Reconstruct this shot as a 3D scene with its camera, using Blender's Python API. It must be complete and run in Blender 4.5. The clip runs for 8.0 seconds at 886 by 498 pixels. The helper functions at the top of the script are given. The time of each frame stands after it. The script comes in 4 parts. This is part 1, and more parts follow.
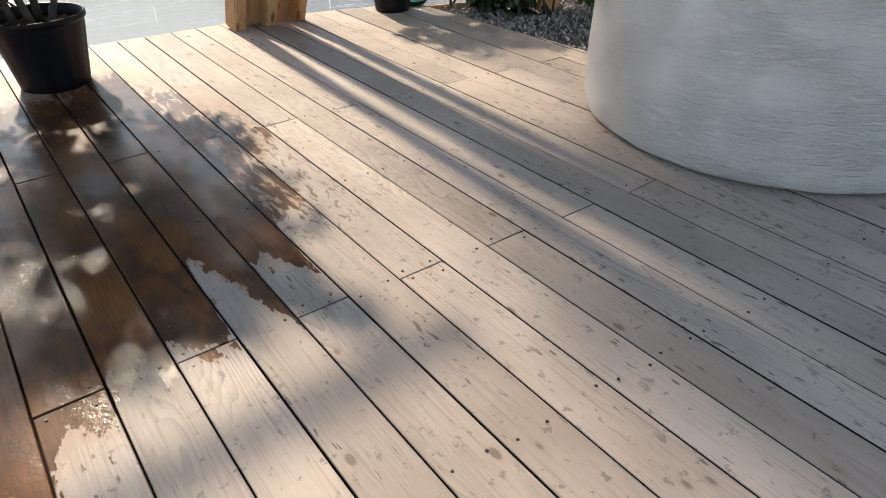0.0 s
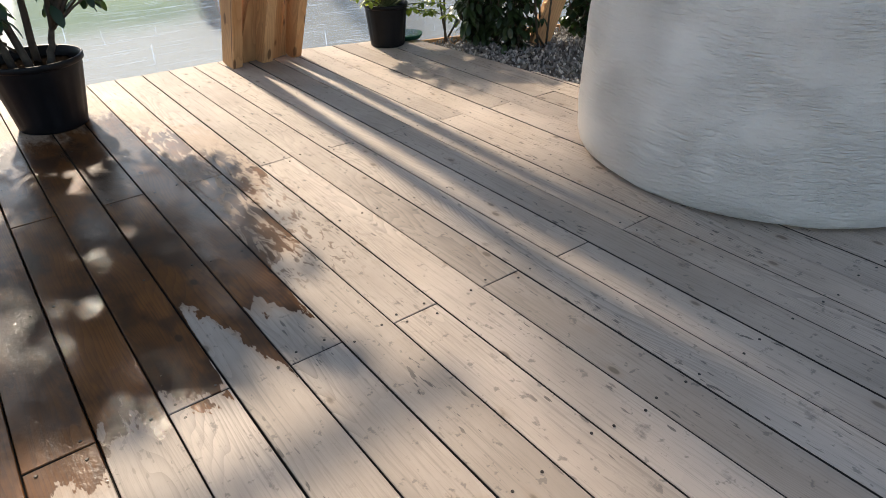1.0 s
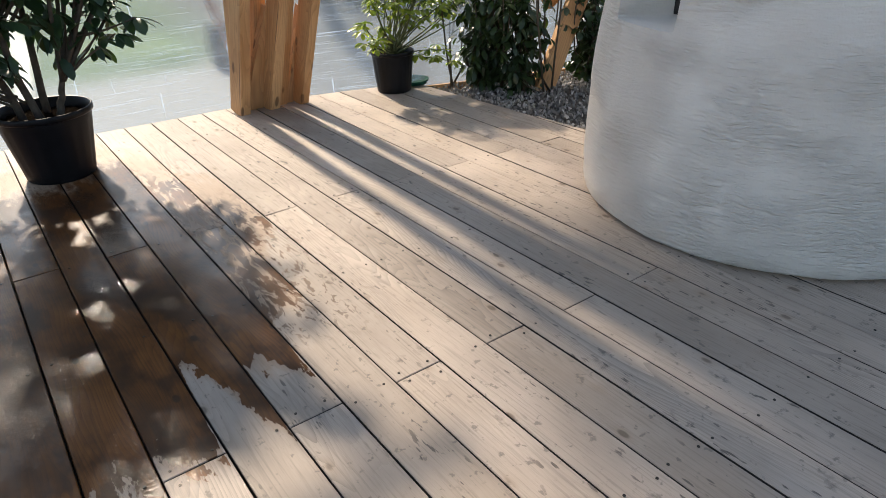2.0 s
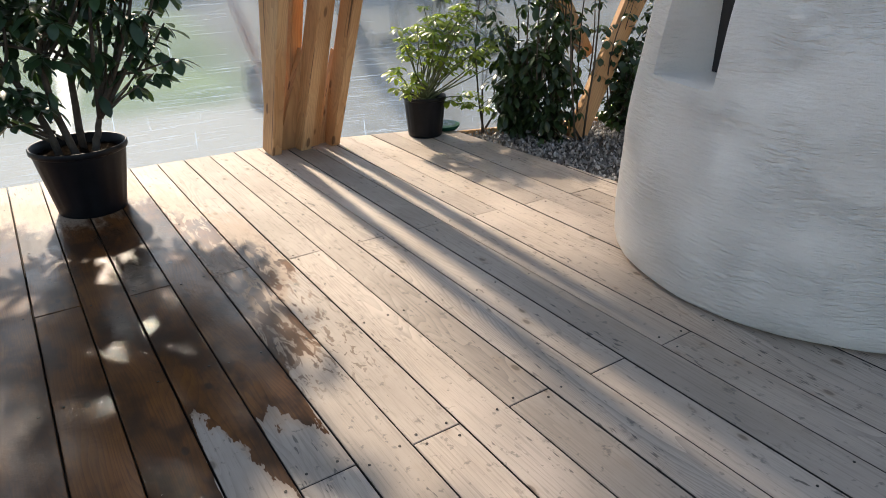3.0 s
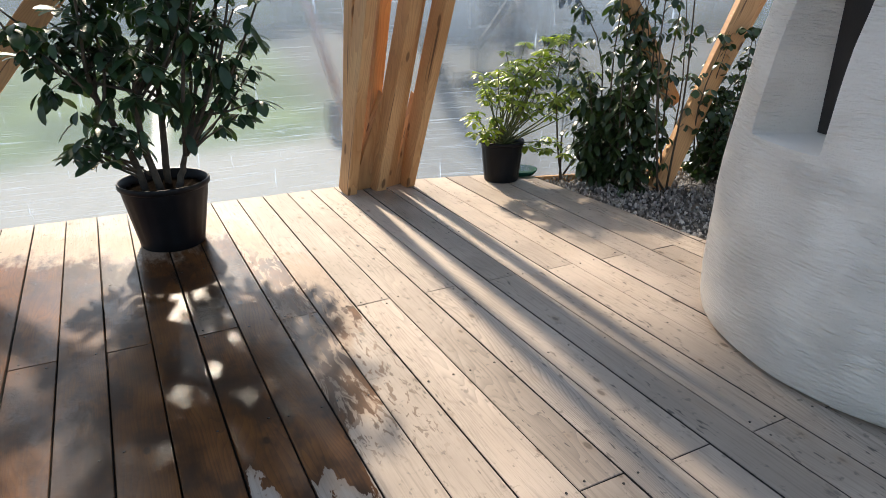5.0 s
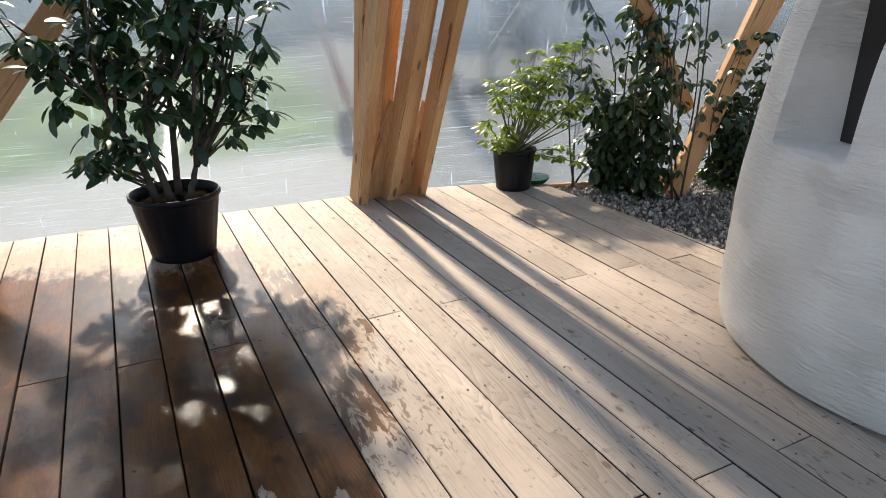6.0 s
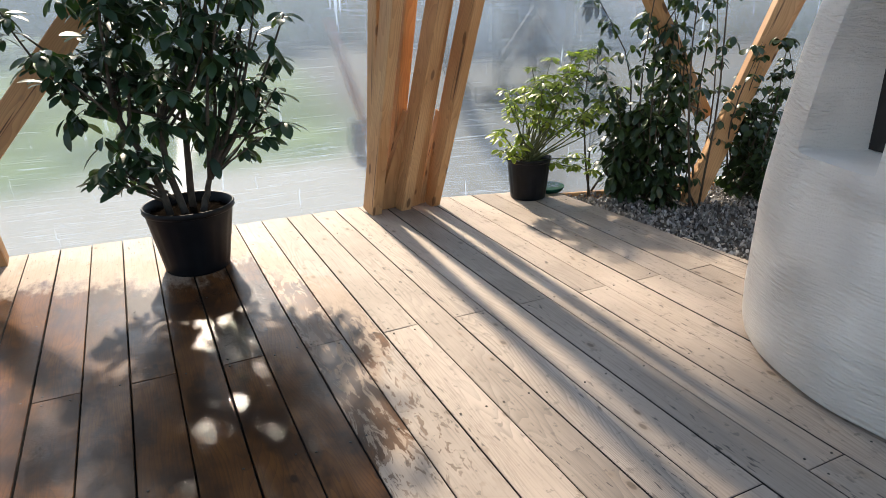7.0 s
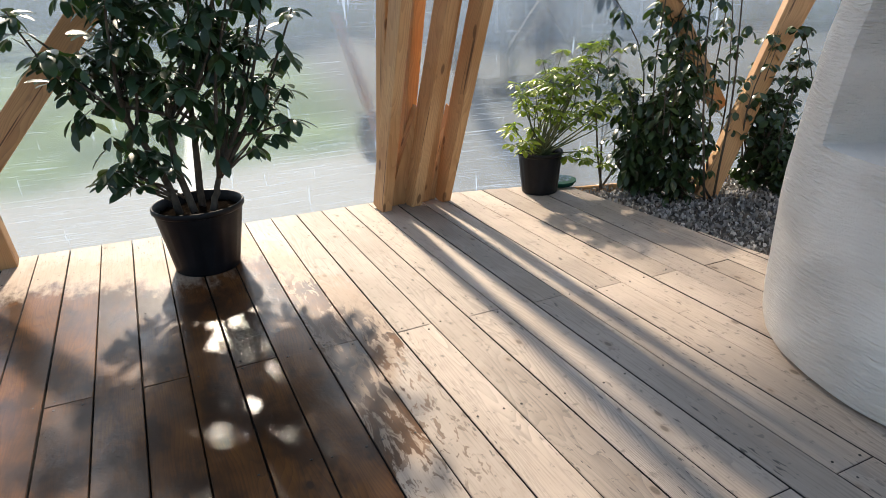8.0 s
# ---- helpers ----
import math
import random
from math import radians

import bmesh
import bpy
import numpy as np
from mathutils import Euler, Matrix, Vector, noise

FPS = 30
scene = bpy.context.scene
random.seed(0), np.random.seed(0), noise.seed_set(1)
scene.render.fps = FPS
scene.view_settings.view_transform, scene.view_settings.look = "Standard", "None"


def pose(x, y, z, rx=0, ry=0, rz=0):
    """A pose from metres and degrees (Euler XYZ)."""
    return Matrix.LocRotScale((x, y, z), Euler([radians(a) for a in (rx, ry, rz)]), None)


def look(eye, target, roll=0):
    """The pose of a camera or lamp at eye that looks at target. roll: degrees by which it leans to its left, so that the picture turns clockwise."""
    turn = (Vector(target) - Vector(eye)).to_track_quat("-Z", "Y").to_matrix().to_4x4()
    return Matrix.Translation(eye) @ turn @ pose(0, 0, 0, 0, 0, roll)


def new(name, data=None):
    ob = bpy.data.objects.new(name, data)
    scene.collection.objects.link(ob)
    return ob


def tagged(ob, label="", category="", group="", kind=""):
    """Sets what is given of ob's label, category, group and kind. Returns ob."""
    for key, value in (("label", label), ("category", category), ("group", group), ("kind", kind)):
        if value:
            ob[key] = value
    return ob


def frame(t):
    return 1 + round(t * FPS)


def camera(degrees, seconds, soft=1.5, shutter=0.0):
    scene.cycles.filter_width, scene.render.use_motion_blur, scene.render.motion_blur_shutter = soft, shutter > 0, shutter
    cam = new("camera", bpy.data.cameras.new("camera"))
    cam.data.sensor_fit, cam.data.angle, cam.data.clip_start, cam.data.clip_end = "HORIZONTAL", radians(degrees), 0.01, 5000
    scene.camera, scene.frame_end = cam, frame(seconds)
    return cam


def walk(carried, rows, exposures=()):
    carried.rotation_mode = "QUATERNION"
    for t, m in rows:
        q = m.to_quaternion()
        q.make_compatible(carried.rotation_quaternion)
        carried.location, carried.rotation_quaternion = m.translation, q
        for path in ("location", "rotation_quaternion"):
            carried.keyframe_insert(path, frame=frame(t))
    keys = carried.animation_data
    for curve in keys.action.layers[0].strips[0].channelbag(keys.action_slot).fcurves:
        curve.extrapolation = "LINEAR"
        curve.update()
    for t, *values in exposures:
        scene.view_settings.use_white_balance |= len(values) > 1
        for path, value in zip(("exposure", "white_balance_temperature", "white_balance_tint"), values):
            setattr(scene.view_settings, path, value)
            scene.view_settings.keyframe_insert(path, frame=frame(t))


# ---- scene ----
cam = camera(68.6, 8.0, soft=0.8)
PATH = [
    (0, (-0.314, -0.18, 1.029), (0.691, 1.143, -0.086), -0.2),
    (0.5, (-0.304, -0.176, 1.054), (0.713, 1.153, -0.041), -0.6),
    (1, (-0.282, -0.168, 1.073), (0.746, 1.185, 0.019), -0.9),
    (1.5, (-0.259, -0.156, 1.092), (0.778, 1.222, 0.079), -1.4),
    (3, (-0.195, -0.082, 1.122), (0.814, 1.42, 0.269), -0.4),
    (3.5, (-0.178, -0.055, 1.132), (0.793, 1.484, 0.302), 0.2),
    (4, (-0.167, -0.032, 1.14), (0.777, 1.538, 0.339), 0.5),
    (4.5, (-0.155, -0.008, 1.148), (0.728, 1.611, 0.374), 0.3),
    (6, (-0.136, 0.058, 1.166), (0.686, 1.723, 0.423), -0.7),
    (6.5, (-0.134, 0.079, 1.167), (0.674, 1.754, 0.432), -1.2),
    (7, (-0.133, 0.103, 1.169), (0.661, 1.791, 0.448), -1.4),
    (7.5, (-0.139, 0.128, 1.166), (0.644, 1.822, 0.446), -1.6),
    (8, (-0.135, 0.154, 1.177), (0.635, 1.844, 0.434), -2.2),
]
walk(cam, [(t, look(eye, target, roll)) for t, eye, target, roll in PATH], exposures=[(0.0, 0.26), (1.5, 0.25), (3.0, 0.29), (8.0, 0.37)])

# ---- world, sun, exposure ----
SUN_DIR = Vector((0.070, 1.0, 0.75)).normalized()
world = bpy.data.worlds.new("sky")
scene.world = world
world.use_nodes = True
wn = world.node_tree
sky = wn.nodes.new("ShaderNodeTexSky")
sky.sky_type = "NISHITA"
sky.sun_disc = False
sky.sun_elevation = math.asin(SUN_DIR.z)
sky.sun_rotation = math.atan2(SUN_DIR.x, SUN_DIR.y)
sky.dust_density = 1.0
sky.ozone_density = 1.0
hue = wn.nodes.new("ShaderNodeHueSaturation")
hue.inputs["Saturation"].default_value = 1.02
wn.links.new(sky.outputs[0], hue.inputs["Color"])
wn.links.new(hue.outputs[0], wn.nodes["Background"].inputs[0])
wn.nodes["Background"].inputs[1].default_value = 0.115
sun = new("sun", bpy.data.lights.new("sun", "SUN"))
sun.data.energy = 5.0
sun.data.angle = radians(1.9)
sun.data.color = (1.0, 0.86, 0.69)
sun.matrix_world = look(SUN_DIR * 50, (0, 0, 0))


# ---- materials ----
def material(name, rough=0.6, metal=0.0):
    m = bpy.data.materials.new(name)
    m.use_nodes = True
    n = m.node_tree.nodes
    b = n["Principled BSDF"]
    b.inputs["Roughness"].default_value = rough
    b.inputs["Metallic"].default_value = metal
    return m, m.node_tree, b


def node(t, kind, **sockets):
    n = t.nodes.new("ShaderNode" + kind)
    for key, value in sockets.items():
        n.inputs[key.replace("_", " ")].default_value = value
    return n


def link(t, a, b):
    t.links.new(a, b)


def math_node(t, op, a, b=None, c=None):
    n = t.nodes.new("ShaderNodeMath")
    n.operation = op
    for i, v in enumerate((a, b, c)):
        if v is None:
            continue
        if isinstance(v, (int, float)):
            n.inputs[i].default_value = v
        else:
            t.links.new(v, n.inputs[i])
    return n.outputs[0]


def mix_color(t, fac, a, b, blend="MIX"):
    n = t.nodes.new("ShaderNodeMix")
    n.data_type, n.blend_type = "RGBA", blend
    for sock, v in ((n.inputs[0], fac), (n.inputs[6], a), (n.inputs[7], b)):
        if isinstance(v, (int, float)):
            sock.default_value = v
        elif isinstance(v, tuple):
            sock.default_value = (*v, 1)
        else:
            t.links.new(v, sock)
    return n.outputs[2]


def ramp(t, fac, stops):
    n = t.nodes.new("ShaderNodeValToRGB")
    e = n.color_ramp.elements
    while len(e) < len(stops):
        e.new(0.5)
    for el, (p, c) in zip(e, stops):
        el.position = p
        el.color = (*c, 1) if isinstance(c, tuple) else (c, c, c, 1)
    t.links.new(fac, n.inputs[0])
    return n.outputs[0]


def smooth(t, v, lo, hi):
    n = t.nodes.new("ShaderNodeMapRange")
    n.interpolation_type = "SMOOTHSTEP"
    n.inputs[1].default_value, n.inputs[2].default_value = lo, hi
    t.links.new(v, n.inputs[0])
    return n.outputs[0]


def noise_tex(t, vec, scale, detail=3.0, rough=0.55, distortion=0.0):
    n = node(t, "TexNoise", Scale=scale, Detail=detail, Roughness=rough, Distortion=distortion)
    t.links.new(vec, n.inputs["Vector"])
    return n.outputs["Fac"]


def scaled(t, vec, s, loc=None):
    n = t.nodes.new("ShaderNodeVectorMath")
    n.operation = "MULTIPLY_ADD"
    t.links.new(vec, n.inputs[0])
    n.inputs[1].default_value = s
    if loc is None:
        n.inputs[2].default_value = (0, 0, 0)
    else:
        t.links.new(loc, n.inputs[2])
    return n.outputs[0]


def bump(t, b, height, strength=0.3, distance=0.01):
    n = node(t, "Bump", Strength=strength, Distance=distance)
    t.links.new(height, n.inputs["Height"])
    t.links.new(n.outputs[0], b.inputs["Normal"])
    return n


def simple(name, color, rough=0.6, spread=0.25, scale=8.0, metal=0.0, relief=0.15, random_tone=0.0, spec=0.5):
    """A plain surface with grain and stains at two scales."""
    m, t, b = material(name, rough, metal)
    pos = t.nodes.new("ShaderNodeTexCoord").outputs["Object"]
    big, fine = noise_tex(t, pos, scale), noise_tex(t, pos, scale * 9, 2)
    f = math_node(t, "ADD", math_node(t, "MULTIPLY", big, 0.65), math_node(t, "MULTIPLY", fine, 0.35))
    lo = tuple(c * (1 - spread) for c in color)
    hi = tuple(min(1, c * (1 + spread)) for c in color)
    col = mix_color(t, smooth(t, f, 0.3, 0.7), lo, hi)
    if random_tone:
        r = t.nodes.new("ShaderNodeObjectInfo").outputs["Random"]
        col = mix_color(t, 1.0, col, ramp(t, r, [(0, 1 - random_tone), (1, 1.0)]), "MULTIPLY")
    link(t, col, b.inputs["Base Color"])
    link(t, math_node(t, "MULTIPLY_ADD", fine, 0.25, rough - 0.12), b.inputs["Roughness"])
    bump(t, b, fine, relief, 0.004)
    b.inputs["Specular IOR Level"].default_value = spec
    return m


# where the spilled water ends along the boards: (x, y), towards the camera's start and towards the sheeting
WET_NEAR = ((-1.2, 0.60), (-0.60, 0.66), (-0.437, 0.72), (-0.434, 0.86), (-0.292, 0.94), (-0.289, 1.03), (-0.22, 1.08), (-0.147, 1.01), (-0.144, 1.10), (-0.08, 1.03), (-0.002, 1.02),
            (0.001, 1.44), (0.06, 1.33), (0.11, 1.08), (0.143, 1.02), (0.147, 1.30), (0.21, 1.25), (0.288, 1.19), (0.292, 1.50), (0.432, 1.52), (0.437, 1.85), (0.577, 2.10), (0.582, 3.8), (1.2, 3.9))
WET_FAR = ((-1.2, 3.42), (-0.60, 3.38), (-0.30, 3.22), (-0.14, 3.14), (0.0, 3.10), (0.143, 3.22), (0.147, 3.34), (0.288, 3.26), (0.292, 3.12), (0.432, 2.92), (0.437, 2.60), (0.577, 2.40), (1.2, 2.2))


def wet_limit(t, x, stops):
    """A height along y for every x, straight between the stops."""
    n = t.nodes.new("ShaderNodeMapRange")
    n.inputs[1].default_value, n.inputs[2].default_value = -1.2, 1.2
    t.links.new(x, n.inputs[0])
    r = t.nodes.new("ShaderNodeValToRGB")
    e = r.color_ramp.elements
    e.remove(e[1])
    for i, (px, py) in enumerate(stops):
        el = e[0] if i == 0 else e.new((px + 1.2) / 2.4)
        el.position = (px + 1.2) / 2.4
        el.color = (py / 4, py / 4, py / 4, 1)
    t.links.new(n.outputs[0], r.inputs[0])
    return math_node(t, "MULTIPLY", r.outputs[0], 4.0)


def deck_material():
    """Pale weathered softwood boards, with a spilled-water stain that darkens the wood and makes it shine."""
    m, t, b = material("deck_wood", 0.6)
    pos = t.nodes.new("ShaderNodeNewGeometry").outputs["Position"]
    rnd = t.nodes.new("ShaderNodeObjectInfo").outputs["Random"]
    comb = t.nodes.new("ShaderNodeCombineXYZ")
    link(t, math_node(t, "MULTIPLY", rnd, 37.0), comb.inputs[2])
    link(t, math_node(t, "MULTIPLY", rnd, 11.0), comb.inputs[1])
    local = scaled(t, pos, (1, 1, 1), comb.outputs[0])
    # grain: rings stretched along the board, bent round knots
    warp = noise_tex(t, scaled(t, local, (5, 0.75, 1)), 1.0, 2.0)
    xyz = t.nodes.new("ShaderNodeSeparateXYZ")
    link(t, local, xyz.inputs[0])
    g = math_node(t, "MULTIPLY_ADD", xyz.outputs[0], 75.0, math_node(t, "MULTIPLY", warp, 30.0))
    rings = math_node(t, "FRACT", g)
    rings = math_node(t, "POWER", rings, 2.2)
    streak = noise_tex(t, scaled(t, local, (170, 5, 1)), 1.0, 3, 0.6)
    fibre = noise_tex(t, scaled(t, local, (620, 22, 1)), 1.0, 2, 0.6)
    vor = node(t, "TexVoronoi", Scale=1.0, Randomness=1.0)
    link(t, scaled(t, local, (9.5, 5.0, 1)), vor.inputs["Vector"])
    knot_d = vor.outputs["Distance"]
    knot = math_node(t, "SUBTRACT", 1.0, smooth(t, knot_d, 0.06, 0.11))
    halo = math_node(t, "SUBTRACT", 1.0, smooth(t, knot_d, 0.05, 0.24))
    blotch = noise_tex(t, scaled(t, local, (3.0, 2.0, 1)), 1.0, 4, 0.6)
    spots = noise_tex(t, scaled(t, pos, (30, 26, 1)), 1.0, 3, 0.65)
    dry = mix_color(t, smooth(t, blotch, 0.3, 0.72), (0.425, 0.338, 0.262), (0.560, 0.455, 0.362))
    figured = smooth(t, noise_tex(t, scaled(t, local, (4, 0.9, 1)), 1.0, 2), 0.42, 0.66)
    dry = mix_color(t, math_node(t, "MULTIPLY", rings, math_node(t, "MULTIPLY_ADD", figured, 0.50, 0.06)), dry, (0.20, 0.165, 0.135))
    dry = mix_color(t, math_node(t, "MULTIPLY", smooth(t, streak, 0.48, 0.72), 0.42), dry, (0.22, 0.18, 0.145))
    dry = mix_color(t, math_node(t, "MULTIPLY", smooth(t, fibre, 0.55, 0.80), 0.30), dry, (0.20, 0.165, 0.13))
    dry = mix_color(t, math_node(t, "MULTIPLY", smooth(t, spots, 0.61, 0.68), 0.68), dry, (0.19, 0.16, 0.13))
    smudge = smooth(t, noise_tex(t, scaled(t, pos, (13, 9, 1)), 1.0, 5, 0.7), 0.60, 0.76)
    dry = mix_color(t, math_node(t, "MULTIPLY", smudge, 0.9), dry, (0.19, 0.155, 0.125))
    dry = mix_color(t, math_node(t, "MULTIPLY", halo, 0.30), dry, (0.34, 0.235, 0.15))
    dry = mix_color(t, math_node(t, "MULTIPLY", knot, 0.7), dry, (0.13, 0.09, 0.06))
    dash = smooth(t, noise_tex(t, scaled(t, local, (75, 17, 1)), 1.0, 2, 0.5), 0.645, 0.69)
    dash = math_node(t, "MULTIPLY", dash, smooth(t, noise_tex(t, scaled(t, pos, (6, 2.2, 1)), 1.0, 3), 0.44, 0.60))
    dry = mix_color(t, math_node(t, "MULTIPLY", dash, 0.85), dry, (0.10, 0.08, 0.065))
    tone = ramp(t, rnd, [(0, 0.78), (1, 1.06)])
    dry = mix_color(t, 1.0, dry, tone, "MULTIPLY")
    # wetness: how far inside the puddle's outline, ragged along each board
    sep = t.nodes.new("ShaderNodeSeparateXYZ")
    link(t, pos, sep.inputs[0])
    X, Y = sep.outputs[0], sep.outputs[1]
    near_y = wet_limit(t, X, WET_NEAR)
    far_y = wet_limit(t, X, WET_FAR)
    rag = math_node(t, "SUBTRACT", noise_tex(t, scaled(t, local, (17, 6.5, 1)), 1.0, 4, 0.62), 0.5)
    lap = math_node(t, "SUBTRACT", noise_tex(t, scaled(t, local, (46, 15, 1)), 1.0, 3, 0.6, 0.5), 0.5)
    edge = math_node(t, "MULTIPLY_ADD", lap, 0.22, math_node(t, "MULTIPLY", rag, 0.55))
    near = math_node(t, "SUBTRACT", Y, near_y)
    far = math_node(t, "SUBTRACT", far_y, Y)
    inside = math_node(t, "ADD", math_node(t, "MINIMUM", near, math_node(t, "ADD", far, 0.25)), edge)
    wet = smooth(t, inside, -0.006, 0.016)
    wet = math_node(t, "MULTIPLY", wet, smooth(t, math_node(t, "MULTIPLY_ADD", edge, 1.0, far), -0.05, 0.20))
    # past the soaked boards only patches, drips and prints are left
    dryer = smooth(t, X, 0.289, 0.292)
    broken = smooth(t, noise_tex(t, scaled(t, pos, (26, 6.5, 1)), 1.0, 5, 0.66, 0.5), 0.45, 0.50)
    wet = math_node(t, "MULTIPLY", wet, math_node(t, "SUBTRACT", 1.0, math_node(t, "MULTIPLY", dryer, math_node(t, "MULTIPLY_ADD", broken, -0.84, 0.95))))
    prints = smooth(t, noise_tex(t, scaled(t, pos, (44, 15, 1)), 1.0, 3, 0.6, 0.9), 0.57, 0.595)
    zone = math_node(t, "MULTIPLY", dryer, math_node(t, "SUBTRACT", 1.0, smooth(t, X, 0.46, 0.70)))
    zone = math_node(t, "MULTIPLY", zone, math_node(t, "MULTIPLY", smooth(t, Y, 1.20, 1.42), math_node(t, "SUBTRACT", 1.0, smooth(t, Y, 2.3, 2.7))))
    wet = math_node(t, "MAXIMUM", wet, math_node(t, "MULTIPLY", math_node(t, "MULTIPLY", prints, zone), 0.62))
    damp = math_node(t, "MULTIPLY", smooth(t, math_node(t, "ADD", math_node(t, "MINIMUM", math_node(t, "MULTIPLY", near, 3.0), math_node(t, "ADD", far, 0.2)), edge), -0.20, 0.10), 0.55)
    dry = mix_color(t, damp, dry, (0.30, 0.175, 0.09))
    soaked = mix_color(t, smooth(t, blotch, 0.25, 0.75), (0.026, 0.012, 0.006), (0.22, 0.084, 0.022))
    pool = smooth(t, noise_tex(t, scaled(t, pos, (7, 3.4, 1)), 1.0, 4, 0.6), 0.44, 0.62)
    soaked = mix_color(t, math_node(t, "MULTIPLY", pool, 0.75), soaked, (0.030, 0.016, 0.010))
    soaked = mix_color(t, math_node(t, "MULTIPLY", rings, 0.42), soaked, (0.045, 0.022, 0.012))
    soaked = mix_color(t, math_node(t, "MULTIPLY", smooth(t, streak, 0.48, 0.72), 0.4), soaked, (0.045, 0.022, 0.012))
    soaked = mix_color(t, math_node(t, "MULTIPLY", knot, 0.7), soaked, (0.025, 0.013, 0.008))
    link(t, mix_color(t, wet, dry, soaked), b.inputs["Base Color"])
    film = smooth(t, noise_tex(t, scaled(t, local, (7, 2.6, 1)), 1.0, 4, 0.6), 0.42, 0.58)
    wet_rough = math_node(t, "MULTIPLY_ADD", film, -0.10, 0.40)
    wet_rough = math_node(t, "MULTIPLY_ADD", fibre, 0.05, wet_rough)
    dry_rough = math_node(t, "MULTIPLY_ADD", streak, 0.2, 0.50)
    ripple = node(t, "Bump", Strength=0.45, Distance=0.0021)
    link(t, noise_tex(t, scaled(t, local, (60, 110, 1)), 1.0, 3, 0.6), ripple.inputs["Height"])
    link(t, ripple.outputs[0], b.inputs["Coat Normal"])
    rr = t.nodes.new("ShaderNodeMix")
    for s, v in ((0, wet), (2, dry_rough), (3, wet_rough)):
        link(t, v, rr.inputs[s])
    link(t, rr.outputs[0], b.inputs["Roughness"])
    link(t, math_node(t, "MULTIPLY_ADD", wet, -0.10, 1.46), b.inputs["IOR"])
    standing = smooth(t, math_node(t, "MULTIPLY_ADD", rag, 0.5, inside), 0.05, 0.45)
    link(t, math_node(t, "MULTIPLY", math_node(t, "MULTIPLY", wet, math_node(t, "MULTIPLY_ADD", standing, 0.75, 0.25)), math_node(t, "MULTIPLY_ADD", film, 0.45, 0.55)), b.inputs["Coat Weight"])
    link(t, math_node(t, "MULTIPLY_ADD", streak, 0.14, math_node(t, "MULTIPLY_ADD", film, -0.06, 0.09)), b.inputs["Coat Roughness"])
    b.inputs["Coat IOR"].default_value = 1.41
    link(t, math_node(t, "MULTIPLY_ADD", wet, -0.38, 0.45), b.inputs["Specular IOR Level"])
    relief = math_node(t, "ADD", math_node(t, "MULTIPLY", streak, 0.6), math_node(t, "MULTIPLY", fibre, 0.4))
    relief = math_node(t, "ADD", relief, math_node(t, "MULTIPLY", rings, -0.25))
    n = bump(t, b, relief, 0.35, 0.0012)
    link(t, math_node(t, "MULTIPLY_ADD", wet, -0.20, 0.35), n.inputs["Strength"])
    return m


def timber_material():
    m, t, b = material("sawn_spruce", 0.62)
    pos = t.nodes.new("ShaderNodeTexCoord").outputs["Object"]
    rnd = t.nodes.new("ShaderNodeObjectInfo").outputs["Random"]
    comb = t.nodes.new("ShaderNodeCombineXYZ")
    link(t, math_node(t, "MULTIPLY", rnd, 23.0), comb.inputs[0])
    link(t, math_node(t, "MULTIPLY", rnd, 9.0), comb.inputs[2])
    local = scaled(t, pos, (1, 1, 1), comb.outputs[0])
    warp = noise_tex(t, scaled(t, local, (6, 6, 1.2)), 1.0, 2)
    s = t.nodes.new("ShaderNodeSeparateXYZ")
    link(t, local, s.inputs[0])
    rings = math_node(t, "POWER", math_node(t, "FRACT", math_node(t, "ADD", math_node(t, "MULTIPLY", math_node(t, "ADD", s.outputs[0], s.outputs[1]), 55.0), math_node(t, "MULTIPLY", warp, 18.0))), 2.0)
    streak = noise_tex(t, scaled(t, local, (130, 130, 3.5)), 1.0, 3, 0.6)
    vor = node(t, "TexVoronoi", Scale=1.0)
    link(t, scaled(t, local, (13, 13, 4.6)), vor.inputs["Vector"])
    knot = math_node(t, "SUBTRACT", 1.0, smooth(t, vor.outputs["Distance"], 0.12, 0.20))
    blotch = noise_tex(t, scaled(t, local, (4, 4, 1.5)), 1.0, 3)
    col = mix_color(t, smooth(t, blotch, 0.3, 0.7), (0.50, 0.25, 0.095), (0.67, 0.40, 0.185))
    col = mix_color(t, math_node(t, "MULTIPLY", rings, 0.42), col, (0.32, 0.14, 0.05))
    col = mix_color(t, math_node(t, "MULTIPLY", smooth(t, streak, 0.5, 0.8), 0.3), col, (0.30, 0.13, 0.045))
    col = mix_color(t, math_node(t, "MULTIPLY", knot, 0.8), col, (0.13, 0.055, 0.02))
    crack = smooth(t, noise_tex(t, scaled(t, local, (48, 48, 0.9)), 1.0, 2, 0.5, 0.3), 0.68, 0.715)
    col = mix_color(t, math_node(t, "MULTIPLY", crack, 0.85), col, (0.10, 0.05, 0.025))
    grime = smooth(t, noise_tex(t, scaled(t, local, (22, 22, 6)), 1.0, 4, 0.65), 0.60, 0.74)
    col = mix_color(t, math_node(t, "MULTIPLY", grime, 0.4), col, (0.24, 0.16, 0.10))
    link(t, col, b.inputs["Base Color"])
    bump(t, b, streak, 0.3, 0.002)
    return m


